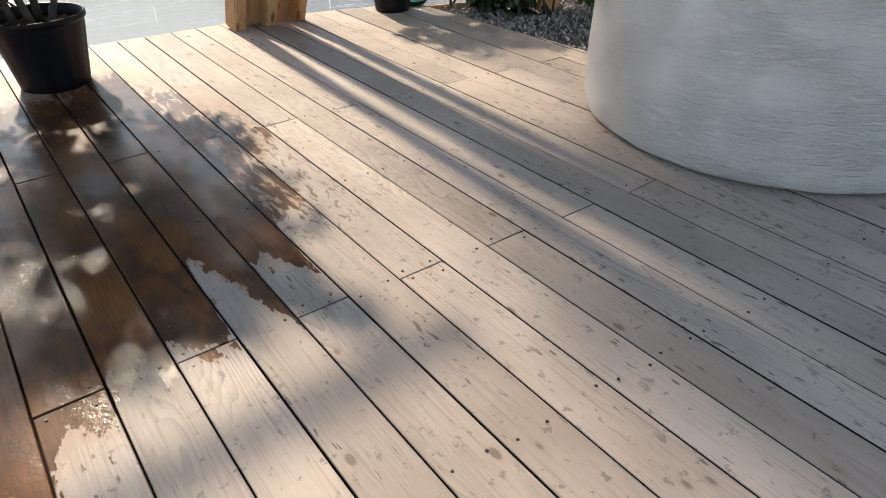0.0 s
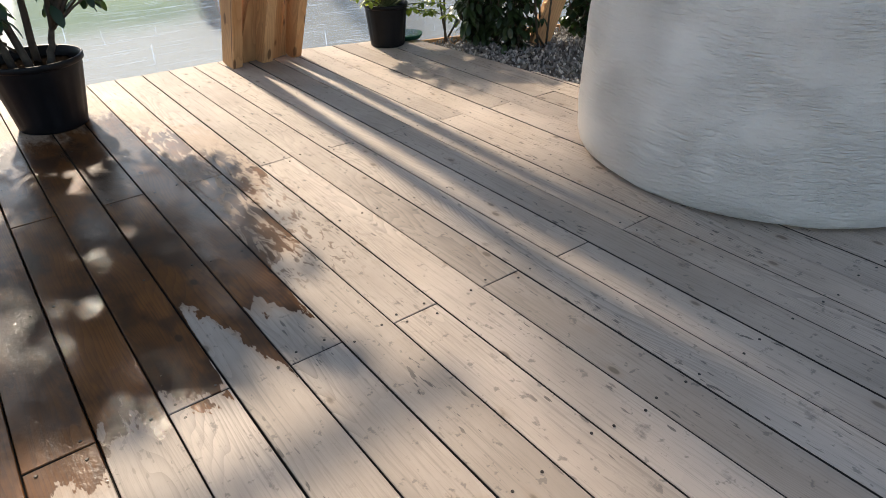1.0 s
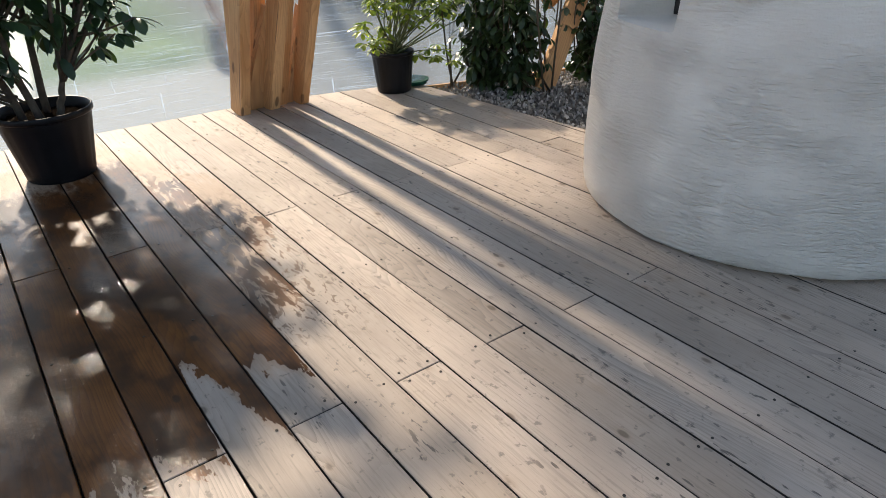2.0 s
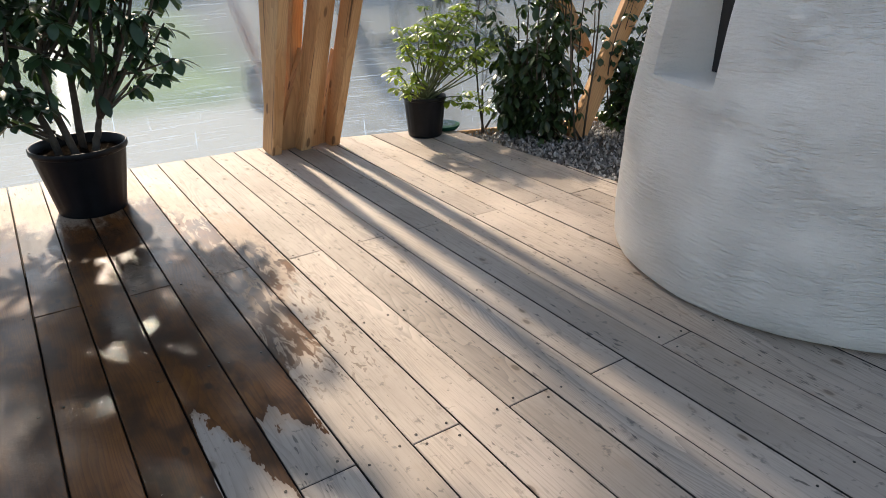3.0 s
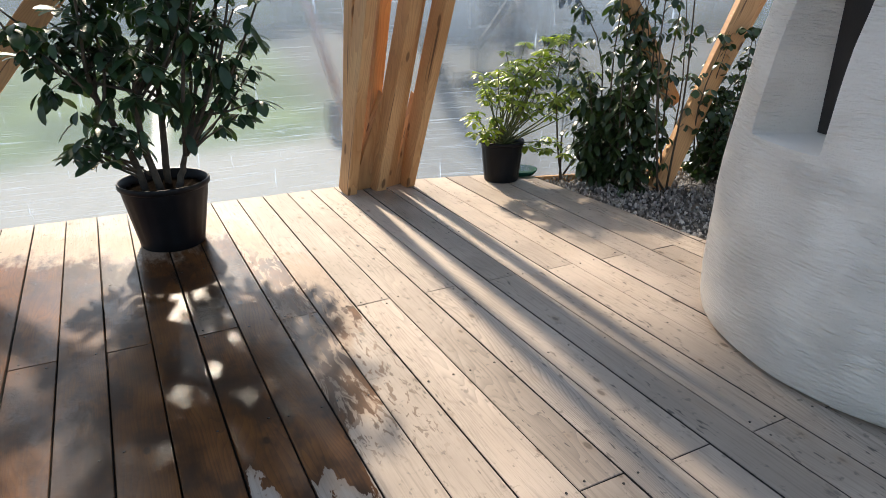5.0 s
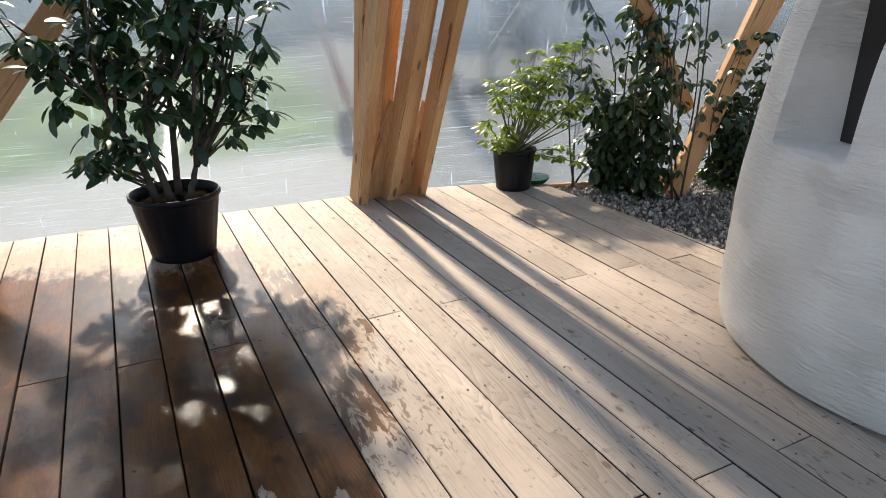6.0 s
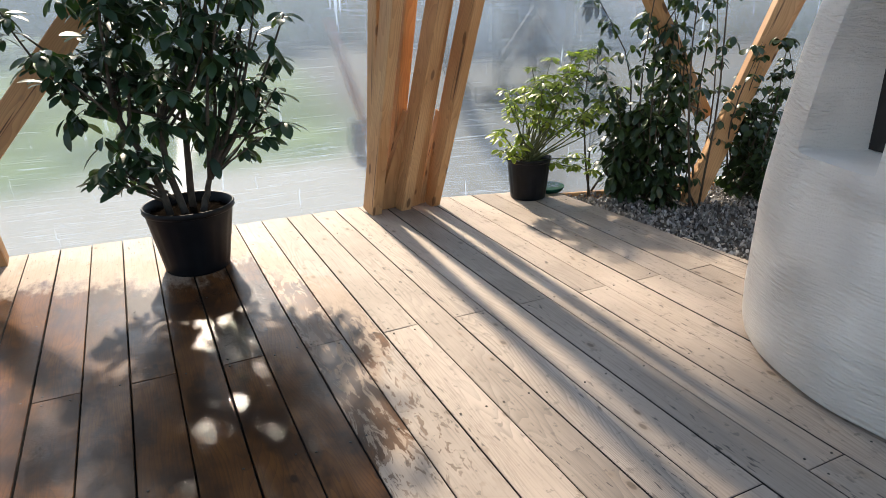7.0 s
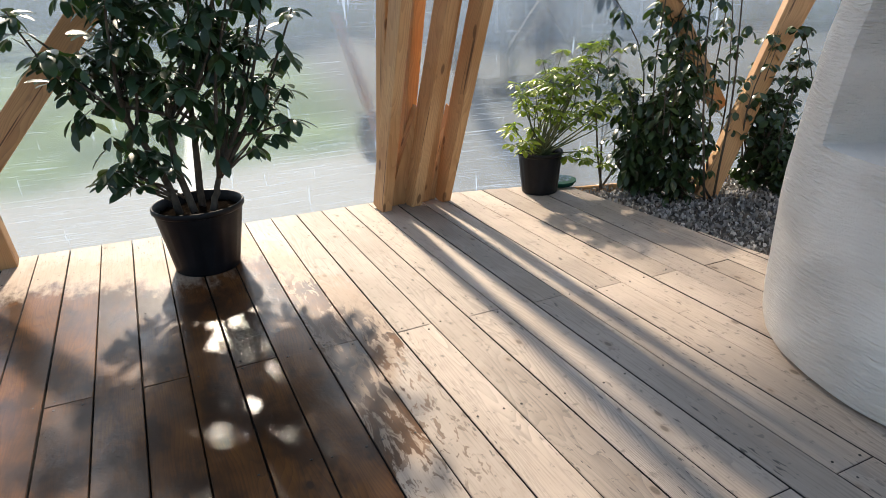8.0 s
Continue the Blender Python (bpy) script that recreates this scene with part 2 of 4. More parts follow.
def plaster_material():
    m, t, b = material("lime_plaster", 0.88)
    pos = t.nodes.new("ShaderNodeTexCoord").outputs["Object"]
    wob = node(t, "TexNoise", Scale=3.6, Detail=4.0)
    link(t, pos, wob.inputs["Vector"])
    bent = scaled(t, wob.outputs["Color"], (0.07, 0.07, 0.055), pos)
    stroke = noise_tex(t, scaled(t, bent, (15, 15, 105)), 1.0, 4, 0.6, 0.0)
    coarse = noise_tex(t, scaled(t, bent, (4, 4, 22)), 1.0, 2, 0.5)
    smoothed = smooth(t, noise_tex(t, scaled(t, pos, (1, 1, 1.8)), 3.2, 3, 0.5), 0.34, 0.66)
    fine = noise_tex(t, pos, 160, 2)
    lump = noise_tex(t, pos, 9.0, 3)
    ridge = math_node(t, "MULTIPLY", smooth(t, stroke, 0.36, 0.68), math_node(t, "MULTIPLY_ADD", smoothed, 0.62, 0.22))
    h = math_node(t, "ADD", math_node(t, "MULTIPLY", ridge, 0.8), math_node(t, "MULTIPLY", coarse, 0.12))
    h = math_node(t, "ADD", h, math_node(t, "MULTIPLY", fine, 0.30))
    h = math_node(t, "ADD", h, math_node(t, "MULTIPLY", lump, 0.25))
    col = mix_color(t, smooth(t, noise_tex(t, pos, 2.2, 4), 0.3, 0.7), (0.86, 0.785, 0.685), (0.93, 0.86, 0.76))
    s = t.nodes.new("ShaderNodeSeparateXYZ")
    link(t, pos, s.inputs[0])
    splash = math_node(t, "MULTIPLY_ADD", noise_tex(t, pos, 7.0, 4), 0.16, s.outputs[2])
    dirt = math_node(t, "SUBTRACT", 1.0, smooth(t, splash, 0.06, 0.13))
    col = mix_color(t, math_node(t, "MULTIPLY", dirt, 0.35), col, (0.42, 0.36, 0.29))
    link(t, col, b.inputs["Base Color"])
    bump(t, b, h, 1.0, 0.0110)
    return m


def film_material():
    """Stretched greenhouse sheeting: hazy, half clear, with fine level creases that smear the light upright."""
    m = bpy.data.materials.new("greenhouse_film")
    m.use_nodes = True
    t = m.node_tree
    t.nodes.remove(t.nodes["Principled BSDF"])
    out = t.nodes["Material Output"]
    pos = t.nodes.new("ShaderNodeNewGeometry").outputs["Position"]
    wob = node(t, "TexNoise", Scale=1.3, Detail=2.0)
    link(t, pos, wob.inputs["Vector"])
    bent = scaled(t, wob.outputs["Color"], (0.0, 0.0, 0.025), pos)
    crease = noise_tex(t, scaled(t, bent, (3.6, 3.6, 150)), 1.0, 5, 0.7)
    fold = noise_tex(t, scaled(t, pos, (9, 9, 0.8)), 1.0, 3, 0.6)
    cloud = noise_tex(t, pos, 2.0, 3)
    h = math_node(t, "ADD", crease, math_node(t, "MULTIPLY", fold, 0.35))
    bp = node(t, "Bump", Strength=0.55, Distance=0.004)
    link(t, h, bp.inputs["Height"])
    clear = t.nodes.new("ShaderNodeBsdfTransparent")
    clear.inputs[0].default_value = (0.82, 0.92, 1.0, 1)
    rough = node(t, "BsdfRefraction", Roughness=0.11, IOR=1.08)
    rough.inputs["Color"].default_value = (0.88, 0.94, 0.98, 1)
    milk = t.nodes.new("ShaderNodeBsdfTranslucent")
    milk.inputs[0].default_value = (0.50, 0.645, 0.85, 1)
    gloss = node(t, "BsdfGlossy", Roughness=0.22)
    for s in (rough, gloss, milk):
        link(t, bp.outputs[0], s.inputs["Normal"])
    a = t.nodes.new("ShaderNodeMixShader")
    link(t, math_node(t, "MULTIPLY_ADD", crease, 0.25, 0.58), a.inputs[0])
    link(t, clear.outputs[0], a.inputs[1])
    link(t, rough.outputs[0], a.inputs[2])
    c = t.nodes.new("ShaderNodeMixShader")
    zz = t.nodes.new("ShaderNodeSeparateXYZ")
    link(t, pos, zz.inputs[0])
    low = math_node(t, "SUBTRACT", 1.0, smooth(t, math_node(t, "MULTIPLY_ADD", cloud, 0.5, zz.outputs[2]), 0.25, 1.25))
    runs = smooth(t, noise_tex(t, scaled(t, pos, (34, 34, 1.1)), 1.0, 3, 0.6), 0.62, 0.76)
    lines = smooth(t, noise_tex(t, scaled(t, bent, (2.6, 2.6, 250)), 1.0, 5, 0.72), 0.55, 0.68)
    lines = math_node(t, "MULTIPLY", lines, math_node(t, "MULTIPLY_ADD", low, 0.8, math_node(t, "MULTIPLY", smooth(t, cloud, 0.36, 0.6), 0.75)))
    haze = math_node(t, "MULTIPLY_ADD", math_node(t, "MULTIPLY", smooth(t, crease, 0.48, 0.74), math_node(t, "MULTIPLY_ADD", low, 0.6, 0.4)), 0.14, math_node(t, "MULTIPLY_ADD", low, 0.11, 0.03))
    haze = math_node(t, "MULTIPLY_ADD", cloud, 0.05, haze)
    haze = math_node(t, "ADD", haze, math_node(t, "ADD", math_node(t, "MULTIPLY", lines, 0.36), math_node(t, "MULTIPLY", runs, 0.48)))
    high = smooth(t, zz.outputs[2], 2.1, 2.9)
    band = math_node(t, "MULTIPLY", smooth(t, zz.outputs[2], 0.55, 1.2), math_node(t, "SUBTRACT", 1.0, high))
    haze = math_node(t, "MULTIPLY_ADD", band, 0.24, haze)
    haze = math_node(t, "MULTIPLY_ADD", high, 0.10, haze)
    link(t, haze, c.inputs[0])
    link(t, a.outputs[0], c.inputs[1])
    link(t, milk.outputs[0], c.inputs[2])
    d = t.nodes.new("ShaderNodeMixShader")
    d.inputs[0].default_value = 0.05
    link(t, c.outputs[0], d.inputs[1])
    link(t, gloss.outputs[0], d.inputs[2])
    link(t, d.outputs[0], out.inputs["Surface"])
    return m


def leaf_material(name, dark, light, rough=0.36, through_light=0.25):
    m, t, b = material(name, rough)
    rnd = t.nodes.new("ShaderNodeObjectInfo").outputs["Random"]
    isl = t.nodes.new("ShaderNodeNewGeometry").outputs["Random Per Island"]
    pos = t.nodes.new("ShaderNodeNewGeometry").outputs["Position"]
    pick = math_node(t, "FRACT", math_node(t, "ADD", math_node(t, "MULTIPLY", rnd, 7.0), isl))
    pick = math_node(t, "MULTIPLY_ADD", noise_tex(t, pos, 45, 2), 0.4, math_node(t, "MULTIPLY", pick, 0.75))
    col = mix_color(t, pick, dark, light)
    link(t, col, b.inputs["Base Color"])
    bump(t, b, noise_tex(t, pos, 120, 2), 0.25, 0.002)
    tr = t.nodes.new("ShaderNodeBsdfTranslucent")
    link(t, mix_color(t, 1.0, col, (1.6, 1.9, 0.7), "MULTIPLY"), tr.inputs[0])
    mx = t.nodes.new("ShaderNodeMixShader")
    mx.inputs[0].default_value = through_light
    link(t, b.outputs[0], mx.inputs[1])
    link(t, tr.outputs[0], mx.inputs[2])
    link(t, mx.outputs[0], t.nodes["Material Output"].inputs["Surface"])
    return m


def gravel_material():
    m, t, b = material("crushed_stone", 0.85)
    isl = t.nodes.new("ShaderNodeNewGeometry").outputs["Random Per Island"]
    pos = t.nodes.new("ShaderNodeNewGeometry").outputs["Position"]
    col = ramp(t, isl, [(0, (0.10, 0.092, 0.085)), (0.5, (0.27, 0.25, 0.22)), (0.85, (0.50, 0.475, 0.44)), (1, (0.70, 0.67, 0.62))])
    col = mix_color(t, math_node(t, "MULTIPLY", noise_tex(t, pos, 130, 3), 0.5), col, (0.22, 0.205, 0.195))
    link(t, col, b.inputs["Base Color"])
    bump(t, b, noise_tex(t, pos, 240, 2), 0.4, 0.003)
    return m


def outdoor_material():
    m, t, b = material("lawn", 0.9)
    pos = t.nodes.new("ShaderNodeNewGeometry").outputs["Position"]
    grass = mix_color(t, smooth(t, noise_tex(t, pos, 0.7, 5, 0.65), 0.35, 0.65), (0.060, 0.115, 0.035), (0.17, 0.25, 0.085))
    gravel = mix_color(t, noise_tex(t, pos, 9, 4), (0.26, 0.25, 0.225), (0.40, 0.39, 0.355))
    s = t.nodes.new("ShaderNodeSeparateXYZ")
    link(t, pos, s.inputs[0])
    edge = math_node(t, "ADD", s.outputs[1], math_node(t, "MULTIPLY_ADD", noise_tex(t, pos, 0.8, 3), 1.6, -0.8))
    green = smooth(t, edge, 5.6, 7.0)
    # ground to the right coloured dark, in place of the building's shadow
    side = smooth(t, math_node(t, "SUBTRACT", s.outputs[0], math_node(t, "MULTIPLY", edge, 0.16)), 0.4, 1.5)
    dark_ground = mix_color(t, noise_tex(t, pos, 3, 4), (0.07, 0.07, 0.065), (0.17, 0.165, 0.15))
    link(t, mix_color(t, side, mix_color(t, green, gravel, grass), dark_ground), b.inputs["Base Color"])
    link(t, math_node(t, "MULTIPLY_ADD", green, 0.12, 0.80), b.inputs["Roughness"])
    return m


DECK = deck_material()
TIMBER = timber_material()
PLASTER = plaster_material()
FILM = film_material()
BLACK_PLASTIC = simple("black_plastic", (0.006, 0.006, 0.007), 0.42, 0.3, 12, relief=0.05, spec=0.22)
SOIL = simple("potting_soil", (0.008, 0.006, 0.0045), 1.0, 0.5, 40, relief=0.3, spec=0.0)
BARK = simple("bark", (0.085, 0.065, 0.045), 0.85, 0.35, 30, relief=0.4)
GREEN_STEM = simple("green_stem", (0.12, 0.13, 0.05), 0.6, 0.3, 30)
LEAF_DARK = leaf_material("leaf_dark", (0.016, 0.040, 0.018), (0.050, 0.092, 0.036), 0.36, 0.12)
LEAF_LIGHT = leaf_material("leaf_light", (0.050, 0.11, 0.022), (0.36, 0.40, 0.060), 0.34, 0.34)
LEAF_SHRUB = leaf_material("leaf_shrub", (0.013, 0.030, 0.012), (0.055, 0.088, 0.030), 0.28, 0.15)
STONE = gravel_material()
EARTH = simple("dark_earth", (0.09, 0.075, 0.06), 0.95, 0.4, 14, relief=0.5)
LAWN = outdoor_material()
GRIMY = simple("grimy_board_edge", (0.035, 0.028, 0.022), 0.9, 0.4, 30)
SCREW = simple("screw_steel", (0.05, 0.042, 0.035), 0.45, 0.3, 60, metal=0.7)
DARK_WOOD = simple("dark_window_wood", (0.020, 0.015, 0.013), 0.5, 0.35, 14)
GREEN_PLASTIC = simple("green_plastic", (0.010, 0.070, 0.045), 0.75, 0.25, 14, spec=0.15)
HOUSE_TRIM = simple("white_trim", (0.7, 0.7, 0.68), 0.6, 0.1, 4)
DARK_GLASS = simple("dark_glass", (0.03, 0.035, 0.04), 0.15, 0.2, 3)
WATER = simple("rippled_water", (0.10, 0.10, 0.09), 0.40, 0.2, 3, relief=0.3)
ROOF_TILE = simple("red_roof", (0.36, 0.13, 0.08), 0.8, 0.2, 4)
HOUSE_WALL = simple("house_render", (0.24, 0.26, 0.29), 0.9, 0.15, 2)
WOODS = leaf_material("woods", (0.05, 0.07, 0.04), (0.15, 0.18, 0.10), 0.7, 0.3)


# ---- building helpers ----
def mesh_of(name, bm, mat, flat=True):
    me = bpy.data.meshes.new(name)
    bm.normal_update()
    bm.to_mesh(me)
    bm.free()
    me.materials.append(mat)
    if not flat:
        for p in me.polygons:
            p.use_smooth = True
    return me


def thing(name, m=None, label="", category="", group="", kind=""):
    ob = new(name)
    ob.empty_display_size = 0.05
    if m is not None:
        ob.matrix_world = m
    return tagged(ob, label, category, group, kind)


def part(name, bm, mat, parent=None, label="", flat=True):
    ob = new(name, mesh_of(name, bm, mat, flat))
    if parent:
        ob.parent = parent
    return tagged(ob, label)


def add_box(bm, size, m, bevel=0.0):
    r = bmesh.ops.create_cube(bm, size=1.0, matrix=m @ Matrix.Diagonal((*size, 1)))
    if bevel:
        vs = set(r["verts"])
        es = [e for e in bm.edges if e.verts[0] in vs and e.verts[1] in vs]
        bmesh.ops.bevel(bm, geom=es, offset=bevel, segments=1, affect="EDGES", profile=0.5)
    return bm


def frame_along(p0, p1, side):
    """A pose at p0 whose z runs to p1 and whose x lies towards side."""
    z = (Vector(p1) - Vector(p0)).normalized()
    x = Vector(side)
    x = (x - x.dot(z) * z).normalized()
    y = z.cross(x)
    m = Matrix((x, y, z)).transposed().to_4x4()
    m.translation = Vector(p0)
    return m


def timber(name, p0, p1, w, d, side, parent, label=""):
    """A squared timber from p0 to p1; w is its width towards side, d its other width."""
    length = (Vector(p1) - Vector(p0)).length
    bm = bmesh.new()
    add_box(bm, (w, d, length), Matrix.Translation((0, 0, length / 2)), 0.004)
    # saw marks: a slight unevenness
    for v in bm.verts:
        v.co.x += random.uniform(-0.0015, 0.0015)
    ob = part(name, bm, TIMBER, parent, label)
    ob.matrix_basis = frame_along(p0, p1, side)
    return ob


def lathe(bm, profile, seg=48, m=Matrix.Identity(4), ribs=0, rib_depth=0.0, rib_zone=(0, 0)):
    rings = []
    for r, z in profile:
        ring = []
        for i in range(seg):
            a = 2 * math.pi * i / seg
            rr = r
            if ribs and rib_zone[0] < z < rib_zone[1] and math.cos(a * ribs) > 0.55:
                rr -= rib_depth
            ring.append(bm.verts.new(m @ Vector((rr * math.cos(a), rr * math.sin(a), z))))
        rings.append(ring)
    for a, b in zip(rings, rings[1:]):
        for i in range(seg):
            j = (i + 1) % seg
            bm.faces.new((a[i], a[j], b[j], b[i]))
    return rings


def tube(bm, pts, radii, seg=7):
    """A tapered limb along a line of points."""
    rings = []
    for i, p in enumerate(pts):
        d = (pts[min(i + 1, len(pts) - 1)] - pts[max(i - 1, 0)]).normalized()
        x = d.orthogonal().normalized()
        y = d.cross(x)
        rings.append([bm.verts.new(p + radii[i] * (math.cos(2 * math.pi * k / seg) * x + math.sin(2 * math.pi * k / seg) * y)) for k in range(seg)])
    for a, b in zip(rings, rings[1:]):
        for k in range(seg):
            bm.faces.new((a[k], a[(k + 1) % seg], b[(k + 1) % seg], b[k]))
    bm.faces.new(rings[-1])
    bm.faces.new(rings[0][::-1])


def add_leaf(bm, m, length, width, fold=0.18, droop=0.25):
    """One leaf along +y of m: pointed oval, folded on its midrib and drooping, with a short stalk."""
    rows = ((0.0, 0.02), (0.12, 0.05), (0.28, 0.58), (0.50, 0.95), (0.72, 0.98), (0.90, 0.60), (1.0, 0.0))
    prev = None
    for s, w in rows:
        y = s * length
        z = -droop * length * s * s
        hw = 0.5 * width * w
        mid = bm.verts.new(m @ Vector((0, y, z)))
        if w == 0.0:
            row = (mid, mid, mid)
        else:
            row = (bm.verts.new(m @ Vector((-hw, y, z + fold * hw))), mid, bm.verts.new(m @ Vector((hw, y, z + fold * hw))))
        if prev:
            for a in (0, 1):
                q = [prev[a], prev[a + 1], row[a + 1], row[a]]
                q = [v for i, v in enumerate(q) if v not in q[:i]]
                bm.faces.new(q)
        prev = row


def leaf_mesh(name, mat, length, width, fold, droop):
    bm = bmesh.new()
    add_leaf(bm, Matrix.Identity(4), length, width, fold, droop)
    return mesh_of(name, bm, mat, flat=False)


def leaf_pose(p, out, up_tilt, twist, size):
    """A leaf at p that points along out (a flat direction), raised by up_tilt."""
    d = Vector((out.x, out.y, 0)).normalized() * math.cos(up_tilt) + Vector((0, 0, math.sin(up_tilt)))
    x = d.cross(Vector((0, 0, 1)))
    x = x.normalized() if x.length > 1e-3 else Vector((1, 0, 0))
    z = x.cross(d)
    m = Matrix((x, d, z)).transposed().to_4x4()
    m = Matrix.Translation(p) @ m @ Matrix.Rotation(twist, 4, "Y") @ Matrix.Diagonal((size, size, size, 1))
    return m


def whorl(rng, p, axis, count, tilt, size, spread=0.25):
    """Leaves round the tip of a twig."""
    poses = []
    a0 = rng.uniform(0, 6.28)
    for i in range(count):
        a = a0 + 6.283 * i / count + rng.uniform(-0.25, 0.25)
        out = Vector((math.cos(a), math.sin(a), 0)) + Vector((axis.x, axis.y, 0)) * 0.5
        poses.append(leaf_pose(p + axis * rng.uniform(-0.03, 0.01), out, tilt + rng.uniform(-spread, spread), rng.uniform(-0.4, 0.4), size * rng.uniform(0.7, 1.15)))
    return poses


def bent_line(rng, p0, p1, steps=6, sag=0.04):
    p0, p1 = Vector(p0), Vector(p1)
    off = Vector((rng.uniform(-1, 1), rng.uniform(-1, 1), rng.uniform(-0.3, 0.3))) * sag * (p1 - p0).length * 2
    return [p0.lerp(p1, i / steps) + off * math.sin(math.pi * i / steps) + Vector((rng.uniform(-1, 1), rng.uniform(-1, 1), 0)) * 0.004 for i in range(steps + 1)]


def grow_leaves(parent, poses, meshes, singles, mat, name="leaf"):
    """The first leaves are objects of their own, the rest one joined mesh."""
    for i, m in enumerate(poses[:singles]):
        ob = new(name, meshes[i % len(meshes)])
        ob.parent = parent
        ob.matrix_basis = m
    rest = poses[singles:]
    if rest:
        verts, faces = [], []
        for i, m in enumerate(rest):
            me = meshes[i % len(meshes)]
            base = len(verts)
            verts += [m @ v.co for v in me.vertices]
            faces += [[base + k for k in p.vertices] for p in me.polygons]
        me = bpy.data.meshes.new("foliage")
        me.from_pydata(verts, [], faces)
        me.materials.append(mat)
        for p in me.polygons:
            p.use_smooth = True
        ob = new("foliage", me)
        ob.parent = parent
        tagged(ob, kind="stuff")


# ---- structure ----
BOARD = 0.145
FEET = ((-0.9, 3.83), (1.33, 3.73), (3.35, 3.20))


def circle_through(p, q, r):
    """Centre and radius of the round plan through three feet of the frame."""
    m = np.array([[q[0] - p[0], q[1] - p[1]], [r[0] - p[0], r[1] - p[1]]]) * 2
    v = np.array([q[0] ** 2 + q[1] ** 2 - p[0] ** 2 - p[1] ** 2, r[0] ** 2 + r[1] ** 2 - p[0] ** 2 - p[1] ** 2])
    c = np.linalg.solve(m, v)
    return Vector((float(c[0]), float(c[1]), 0)), float(math.hypot(c[0] - p[0], c[1] - p[1]))


CENTRE, RADIUS = circle_through(*FEET)
DECK_EDGE = ((2.215, 3.45), (2.335, 1.95), (2.41, 1.0))


def ring_angles():
    """Corner directions of the round greenhouse's many-sided plan."""
    known = [math.atan2(y - CENTRE.y, x - CENTRE.x) for x, y in FEET]
    step = known[0] - known[1]
    out = list(known)
    a = known[2]
    while a - step * 0.97 > known[0] - 2 * math.pi + step * 0.5:
        a -= step * 0.97
        out.append(a)
    return out


ANGLES = ring_angles()
TIERS = ((RADIUS, -0.12), (RADIUS - 0.13, 1.75), (RADIUS * 0.80, 3.4), (RADIUS * 0.5, 4.6), (0.5, 5.2))


def ring_point(i, tier):
    r, z = TIERS[tier]
    a = ANGLES[i % len(ANGLES)]
    return Vector((CENTRE.x + r * math.cos(a), CENTRE.y + r * math.sin(a), z))


def wall_y(x):
    """The foot of the sheeting over a board at x."""
    pts = [ring_point(i, 0) for i in range(len(ANGLES))]
    best = -9.0
    for i in range(len(pts)):
        p, q = pts[i], pts[(i + 1) % len(pts)]
        if min(p.x, q.x) <= x <= max(p.x, q.x) and abs(p.x - q.x) > 1e-6:
            y = p.y + (q.y - p.y) * (x - p.x) / (q.x - p.x)
            best = max(best, y)
    return best - 0.02


def edge_x(y):
    """The deck's edge beside the gravel."""
    if y >= DECK_EDGE[1][1]:
        a, b = DECK_EDGE[1], DECK_EDGE[0]
    else:
        a, b = DECK_EDGE[2], DECK_EDGE[1]
    return a[0] + (b[0] - a[0]) * (y - a[1]) / (b[1] - a[1])


def build_ground():
    bm = bmesh.new()
    bmesh.ops.create_grid(bm, x_segments=40, y_segments=40, size=400)
    for v in bm.verts:
        d = math.hypot(v.co.x, v.co.y)
        v.co.z = -0.22 + max(0, d - 40) * 0.02 * noise.noise(v.co * 0.01 + Vector((5, 2, 0)))
    g = part("ground", bm, LAWN)
    tagged(g, "short grass and a pale gravel path outside", "ground", kind="structure")
    bm = bmesh.new()
    bmesh.ops.create_circle(bm, cap_ends=True, segments=48, radius=RADIUS - 0.05, matrix=Matrix.Translation((CENTRE.x, CENTRE.y, -0.19)))
    e = part("earth_bed", bm, EARTH)
    tagged(e, "dark bare earth under the deck", "ground", kind="structure")


def build_film():
    n = len(ANGLES)
    for tier in range(len(TIERS) - 1):
        for i in range(n):
            a, b, c, d = ring_point(i, tier), ring_point(i + 1, tier), ring_point(i + 1, tier + 1), ring_point(i, tier + 1)
            bm = bmesh.new()
            vs = [bm.verts.new(p) for p in (a, b, c, d)]
            bm.faces.new(vs)
            w = part("film_wall", bm, FILM)
            w.visible_shadow = False
            tagged(w, "hazy creased clear plastic greenhouse sheeting", "plastic film", "sheets of the greenhouse", "structure")


